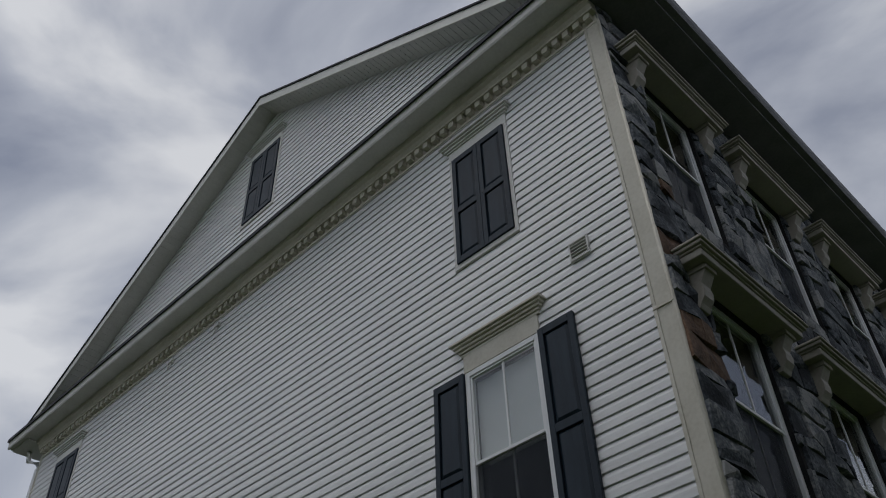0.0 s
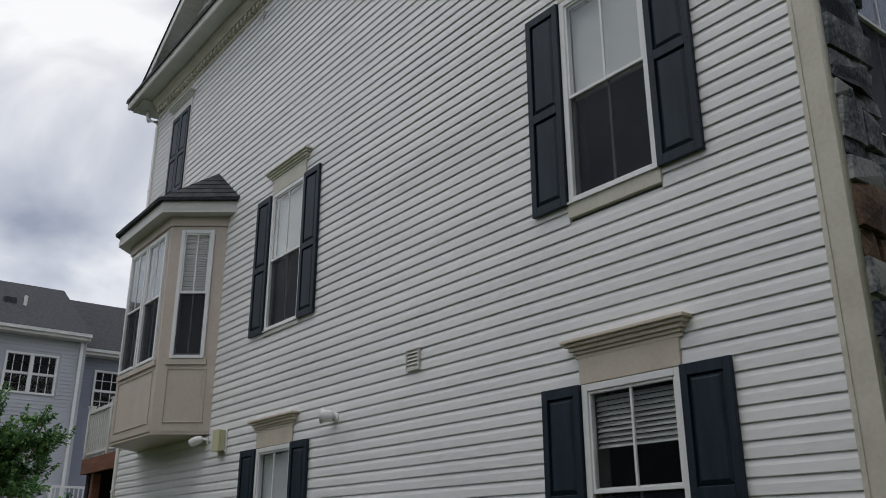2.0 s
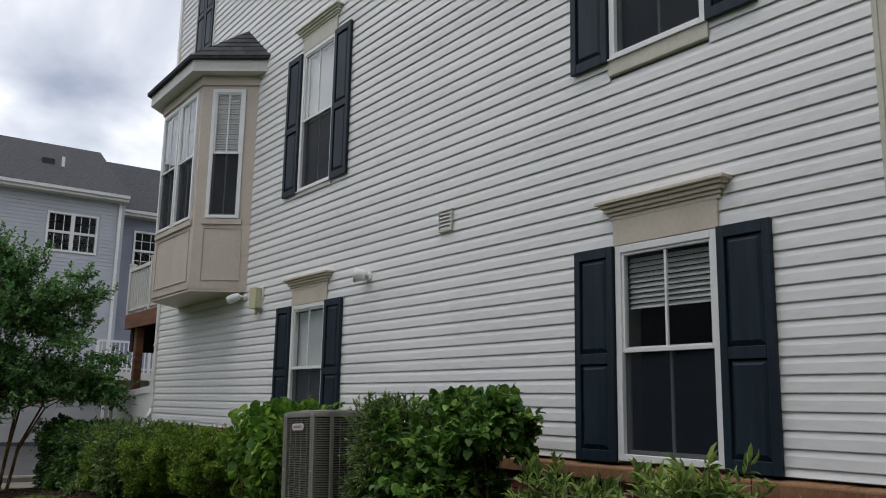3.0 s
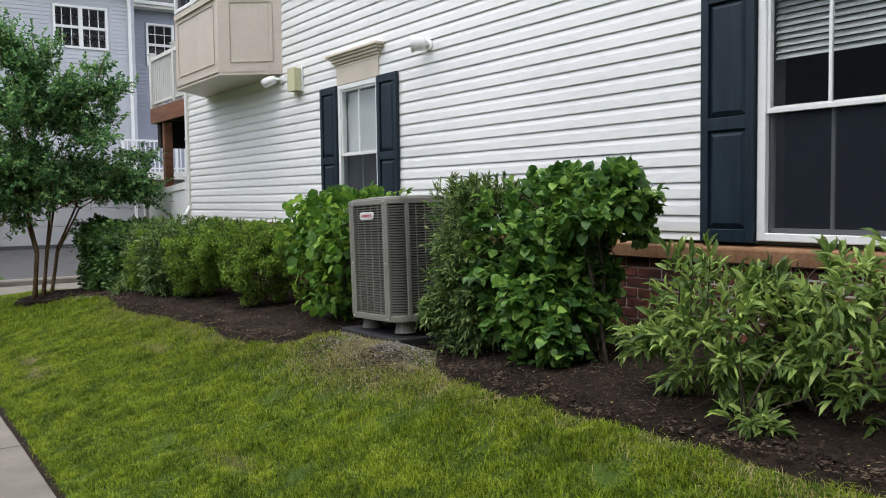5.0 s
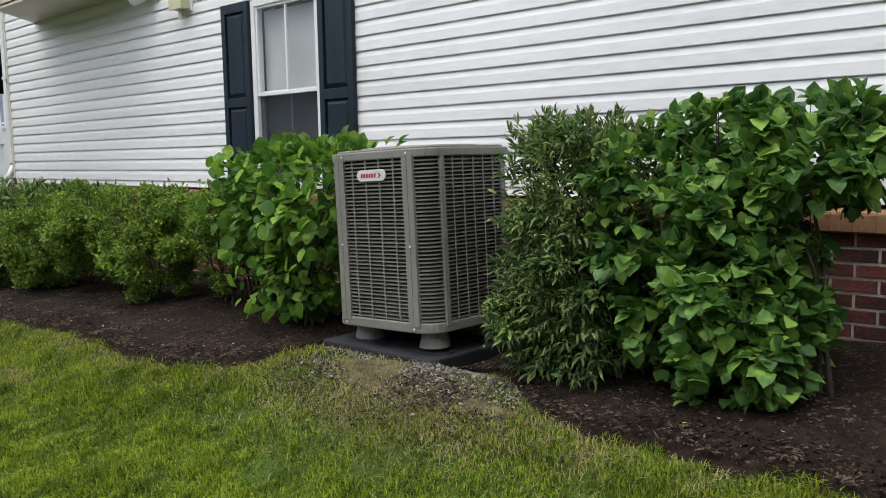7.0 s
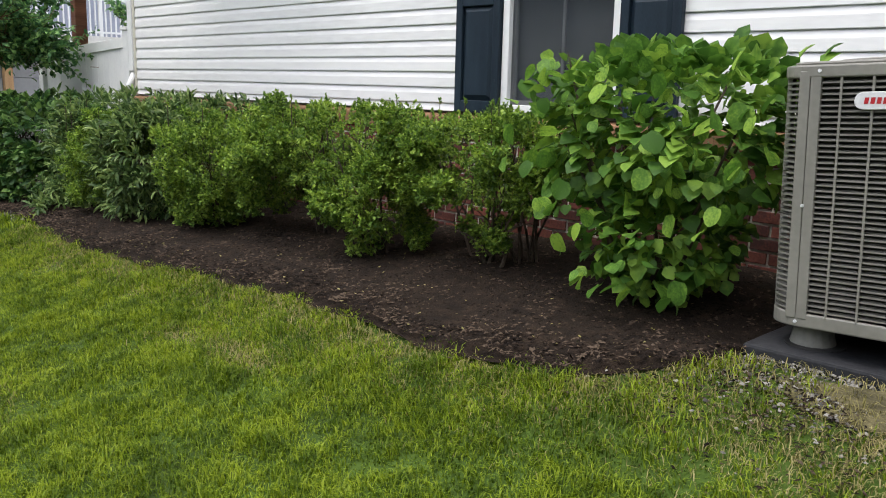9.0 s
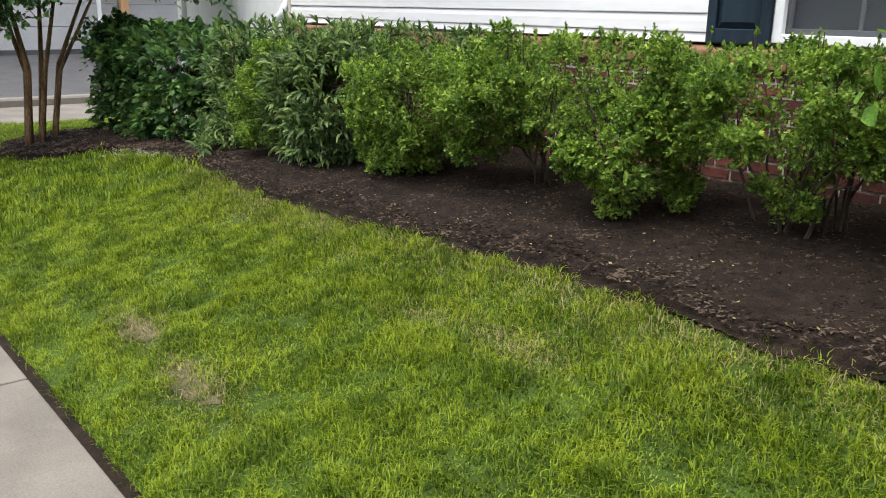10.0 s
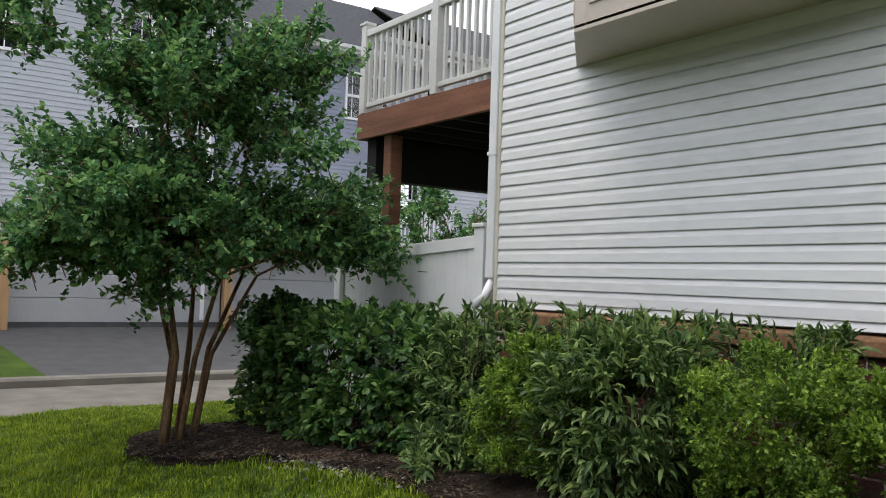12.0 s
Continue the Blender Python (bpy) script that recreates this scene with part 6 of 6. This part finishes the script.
# ---- brick base ----
def build_bricks():
    base = Shape().box(XR, XF, W - 0.035, W + 0.15, 0.2, LEDGE - 0.1)
    wall = solo("wall_base", base, MORTAR, "red brick base course with pale mortar joints", "wall", kind="structure")
    ch, bl = 0.0677, 0.2032
    me = {}

    def brick_mesh(w):
        k = round(w, 3)
        if k not in me:
            s = Shape()
            hw, hh, b = (w - 0.002) / 2, (ch - 0.0125) / 2, 0.003
            v = [(-hw, 0.02, -hh), (hw, 0.02, -hh), (hw, 0.02, hh), (-hw, 0.02, hh), (-hw, -0.014, -hh), (hw, -0.014, -hh), (hw, -0.014, hh), (-hw, -0.014, hh), (-hw + b, -0.018, -hh + b), (hw - b, -0.018, -hh + b), (hw - b, -0.018, hh - b), (-hw + b, -0.018, hh - b)]
            s.add(v, [(8, 9, 10, 11), (4, 5, 9, 8), (5, 6, 10, 9), (6, 7, 11, 10), (7, 4, 8, 11), (0, 4, 7, 3), (1, 2, 6, 5), (0, 1, 5, 4), (3, 7, 6, 2)])
            me[k] = (s, s.mesh("brick", BRICK))
        return me[k]

    far = Shape()
    made = 0
    for c in range(14):
        zc = LEDGE - 0.115 - (c + 0.5) * ch
        x = XR + (0.1016 if c % 2 else 0.0)
        while x < XF - 0.1:
            w = bl - 0.011
            s, mesh = brick_mesh(w)
            xc = x + bl / 2
            jit = Vector((xc, W - 0.0255 + random.uniform(-0.0015, 0.0015), zc))
            near = -7.75 < xc < -6.55 or -5.65 < xc < -5.2 or -9.9 < xc < -8.0 or -3.95 < xc < -3.3
            if near and made < 300 and zc > gz(xc, 4.2) - 0.05:
                ob = new("brick", mesh)
                ob.parent = wall
                ob.location = jit
                made += 1
            elif zc > gz(xc, 4.2) - 0.08:
                far.add([Vector(p) + jit for p in s.v], s.f)
            x += bl
    part("brickwork", far, BRICKJ, wall)["kind"] = "stuff"
    # sloping ledge of bricks on edge
    led = thing("ledge", "orange-brown brick ledge capping the brick base", "ledge", kind="structure")
    n = int((XF - XR) / 0.0955)
    s = Shape()
    p = [(0.03, 0.0), (-0.045, -0.012), (-0.078, -0.022), (-0.082, -0.032), (-0.082, -0.105), (-0.074, -0.112), (0.03, -0.112)]
    s.extrude(p, -0.0472, 0.0472)
    rl = s.mesh("ledge_brick", ROWLOCK)
    for k in range(n):
        ob = new("ledge_brick", rl)
        ob.parent = led
        ob.location = (XR + 0.048 + k * 0.0955, W, LEDGE - 0.004 + random.uniform(-0.0015, 0.0015))
    part("ledge_mortar", Shape().box(XR, XF, W - 0.06, W + 0.03, LEDGE - 0.1, LEDGE - 0.02), ROWLOCK, led)


build_bricks()


# ---- ground cover ----
def scatter(name, label, category, P, N, heights, widths, material, seed, bend=0.5, z=None):
    """Upright blades as one mesh."""
    g = np.random.default_rng(seed)
    n = len(P)
    a = g.uniform(0, 2 * np.pi, n)
    d = np.stack([np.cos(a), np.sin(a), np.zeros(n)], 1)
    sd = np.stack([-d[:, 1], d[:, 0], np.zeros(n)], 1)
    L = heights[:, None]
    b = bend * g.uniform(0.2, 1.0, (n, 1))
    up = np.array([0, 0, 1.0])
    wd = widths[:, None]
    v = np.stack([P - sd * wd, P + sd * wd, P + up * L * 0.55 + d * L * b * 0.3 + sd * wd * 0.8, P + up * L * 0.55 + d * L * b * 0.3 - sd * wd * 0.8, P + up * L * (1 - 0.35 * b) + d * L * b], 1)
    V = v.reshape(-1, 3)
    base = (np.arange(n) * 5)[:, None]
    loops = np.concatenate([base + np.array([0, 1, 2, 3]), base + np.array([3, 2, 4])], 1).ravel().astype(np.int32)
    starts = (np.arange(n)[:, None] * 7 + np.array([0, 4])).ravel().astype(np.int32)
    me = bpy.data.meshes.new(name)
    me.vertices.add(len(V))
    me.vertices.foreach_set("co", V.ravel())
    me.loops.add(len(loops))
    me.loops.foreach_set("vertex_index", loops)
    me.polygons.add(2 * n)
    me.polygons.foreach_set("loop_start", starts)
    me.update(calc_edges=True)
    me.materials.append(material)
    return tagged(new(name, me), label, category, kind="stuff")


BARES = [(-10.24, 1.47, 0.26, 0.11), (-9.5, 1.43, 0.34, 0.11), (-8.95, 2.28, 0.3, 0.10), (-8.5, 2.3, 0.22, 0.07), (-5.2, 1.75, 0.3, 0.06)]


def build_lawn():
    g = np.random.default_rng(4)

    def dryness(x, y):
        d = np.zeros(len(x))
        for bx, by, ra, rb in BARES:
            d = np.maximum(d, 1.3 - np.hypot((x - bx) / ra, (y - by) / rb))
        return d

    def area(n, x0, x1, y0, hmin, hmax, wmin, wmax, name, seed, ymax=None):
        x = g.uniform(x0, x1, n)
        y = y0 + g.random(n) * (3.1 - y0)
        top = bed_edge(x) + 0.05 * np.sin(x * 7.3) * np.sin(x * 2.9) + g.normal(0, 0.035, n)
        cl = np.array([0.55 * noise.noise((a * 4.0, b * 4.0, 0.0)) + 0.6 * noise.noise((a * 10.0, b * 10.0, 3.0)) for a, b in zip(x, y)])
        cl2 = np.array([noise.noise((a * 1.1, b * 1.1, 9.0)) for a, b in zip(x, y)])
        keep = (y < top) & ((y > 1.012 + g.normal(0, 0.012, n)) | (x < -19.9)) & (dryness(x, y) < g.random(n) * 1.25 + 0.1) & (g.random(n) < 1.08 + 0.5 * cl)
        gravel = np.hypot((x + 5.75) / 1.3, (y - 3.0) / 0.6)
        keep &= gravel > g.random(n) * 1.1 + 0.3
        x, y, cl, cl2 = x[keep], y[keep], cl[keep], cl2[keep]
        P = np.stack([x, y, ground_z(x, y) - 0.004], 1)
        H = g.uniform(hmin, hmax, len(x)) * np.clip(1 + 1.3 * cl + 0.35 * cl2, 0.35, 2.2)
        return P, H, g.uniform(wmin, wmax, len(x))

    P, H, wd = area(470000, -12.5, -0.5, 0.9, 0.022, 0.046, 0.0015, 0.0030, "lawn_grass", 5)
    scatter("lawn_grass", "bright green mown grass blades", "grass", P, None, H, wd, GRASS, 6, bend=1.15)
    P, H, wd = area(70000, -20.4, -12.5, 0.3, 0.04, 0.08, 0.003, 0.005, "far_grass", 6)
    scatter("far_grass", "green mown grass by the tree", "grass", P, None, H, wd, GRASS, 7, bend=0.9)
    n = 26000
    x, y = g.uniform(-20.4, -16.2, n), g.uniform(2.3, 6.5, n)
    keep = (y > np.interp(x, [-16.6, -16.5, -16.3, -16.2], [2.2, 2.47, 2.72, 2.95])) & (np.hypot(x + 15.0, y - 3.7) > 1.32)
    x, y = x[keep], y[keep]
    scatter("far_grass", "green mown grass behind the tree", "grass", np.stack([x, y, ground_z(x, y) - 0.004], 1), None, g.uniform(0.04, 0.08, len(x)), g.uniform(0.003, 0.005, len(x)), GRASS, 17, bend=0.9)
    # dry grass: along the bed's edge and round bare spots
    x = g.uniform(-12.5, -1, 24000)
    y = bed_edge(x) - np.abs(g.normal(0, 0.17, 24000))
    for bx, by, ra, rb in BARES:
        k = 1100
        x = np.r_[x, bx + g.normal(0, ra * 0.75, k)]
        y = np.r_[y, by + g.normal(0, rb * 0.75, k)]
    k = 11000
    x = np.r_[x, -5.7 + g.normal(0, 0.62, k)]
    y = np.r_[y, 2.74 + g.normal(0, 0.17, k)]
    keep = (y > 1.0) & (y < 3.3) & (g.random(len(x)) < 0.65)
    x, y = x[keep], y[keep]
    P = np.stack([x, y, ground_z(x, y) - 0.003], 1)
    scatter("dry_grass", "straw-coloured dry grass at the bed edge", "grass", P, None, g.uniform(0.015, 0.05, len(x)), g.uniform(0.001, 0.0022, len(x)), STRAW, 8, bend=1.4)
    # bare patches
    for bx, by, ra, rb in BARES[:2] + [(-5.75, 2.98, 0.85, 0.2)]:
        ra, rb = ra * 0.75, rb * 0.75
        s = Shape()
        n = 26
        v = [(bx, by, gz(bx, by) + 0.008)]
        for k in range(n):
            a = 2 * math.pi * k / n
            r = 1 + 0.35 * noise.noise((math.cos(a) * 1.6 + bx, math.sin(a) * 1.6, by))
            px, py = bx + ra * r * math.cos(a), by + rb * r * math.sin(a)
            v.append((px, py, gz(px, py) + 0.004))
        s.add(v, [(0, 1 + k, 1 + (k + 1) % n) for k in range(n)])
        solo("bare_patch", s, BARE, "worn bare earth spot at the grass", "bare soil", "bare lawn spots", "stuff")


build_lawn()


def build_litter():
    """Mulch chips, gravel by the pad and pale specks: small angular pieces."""
    g = np.random.default_rng(12)

    def pieces(name, label, category, x, y, size, flat, material, lift=0.0, zadd=0.045):
        n = len(x)
        z = ground_z(x, y) + zadd + lift
        z = z + 0.03 * np.array([noise.noise((a * 2.1, b * 2.1, 1.0)) for a, b in zip(x, y)])
        c = np.stack([x, y, z], 1)
        a = g.uniform(0, np.pi, n)
        u = np.stack([np.cos(a), np.sin(a), g.normal(0, 0.25, n)], 1)
        w = np.stack([-np.sin(a), np.cos(a), g.normal(0, 0.25, n)], 1)
        t = np.array([0, 0, 1.0])
        L = size * g.uniform(0.5, 1.6, (n, 1))
        Wd = L * flat[0] * g.uniform(0.6, 1.3, (n, 1))
        T = L * flat[1]
        v = np.stack([c - u * L, c - w * Wd, c + u * L, c + w * Wd, c + t * T, c - t * T], 1)
        f = np.array([[0, 1, 4], [1, 2, 4], [2, 3, 4], [3, 0, 4]])
        V = v.reshape(-1, 3)
        F = (f[None] + (np.arange(n) * 6)[:, None, None]).reshape(-1, 3)
        me = bpy.data.meshes.new(name)
        me.vertices.add(len(V))
        me.vertices.foreach_set("co", V.ravel())
        me.loops.add(F.size)
        me.loops.foreach_set("vertex_index", F.ravel().astype(np.int32))
        me.polygons.add(len(F))
        me.polygons.foreach_set("loop_start", (np.arange(len(F)) * 3).astype(np.int32))
        me.update(calc_edges=True)
        me.materials.append(material)
        return tagged(new(name, me), label, category, kind="stuff")

    n = 42000
    x = g.uniform(-13.5, -1.2, n)
    y = bed_edge(x) + 0.02 + g.random(n) ** 1.2 * (4.3 - bed_edge(x))
    pieces("mulch_chips", "shredded dark bark mulch pieces", "mulch", x, y, 0.013, (0.35, 0.35), CHIP)
    n = 9000
    x = g.uniform(-16.45, -13.5, n)
    far_side = np.interp(x, [-16.5, -16.3, -16.2, -16.1], [2.42, 2.65, 2.85, 4.3])
    y = bed_edge(x) + 0.02 + g.random(n) ** 1.2 * np.maximum(0.02, far_side - bed_edge(x))
    pieces("mulch_chips", "shredded dark bark mulch pieces by the tree", "mulch", x, y, 0.022, (0.35, 0.35), CHIP)
    n = 3000
    x = -5.95 + g.normal(0, 0.46, n)
    y = 3.22 - np.abs(g.normal(0, 0.15, n)) - 0.3 * g.random(n) ** 5
    pieces("gravel", "pale grey gravel spilling round the pad", "gravel", x, y, 0.0075, (0.8, 0.6), GRAVEL, zadd=0.012)
    n = 3000
    x = -5.8 + g.normal(0, 0.6, n)
    y = 3.05 - np.abs(g.normal(0, 0.22, n))
    pieces("mulch_chips", "bark pieces strewn over the worn grass", "mulch", x, y, 0.010, (0.35, 0.35), CHIP, zadd=0.012)
    n = 420
    x = g.uniform(-13.0, -1.5, n)
    y = bed_edge(x) + g.random(n) ** 1.5 * 1.1
    pieces("leaf_litter", "pale dry leaf scraps strewn on the mulch", "leaf litter", x, y, 0.007, (0.6, 0.2), STRAW, lift=0.006)
    n = 500
    x, y = -13.7 + g.normal(0, 0.4, n), 2.85 + g.normal(0, 0.1, n)
    pieces("gravel", "grey gravel at the corner of the bed", "gravel", x, y, 0.018, (0.8, 0.6), GRAVEL, zadd=0.02)


build_litter()
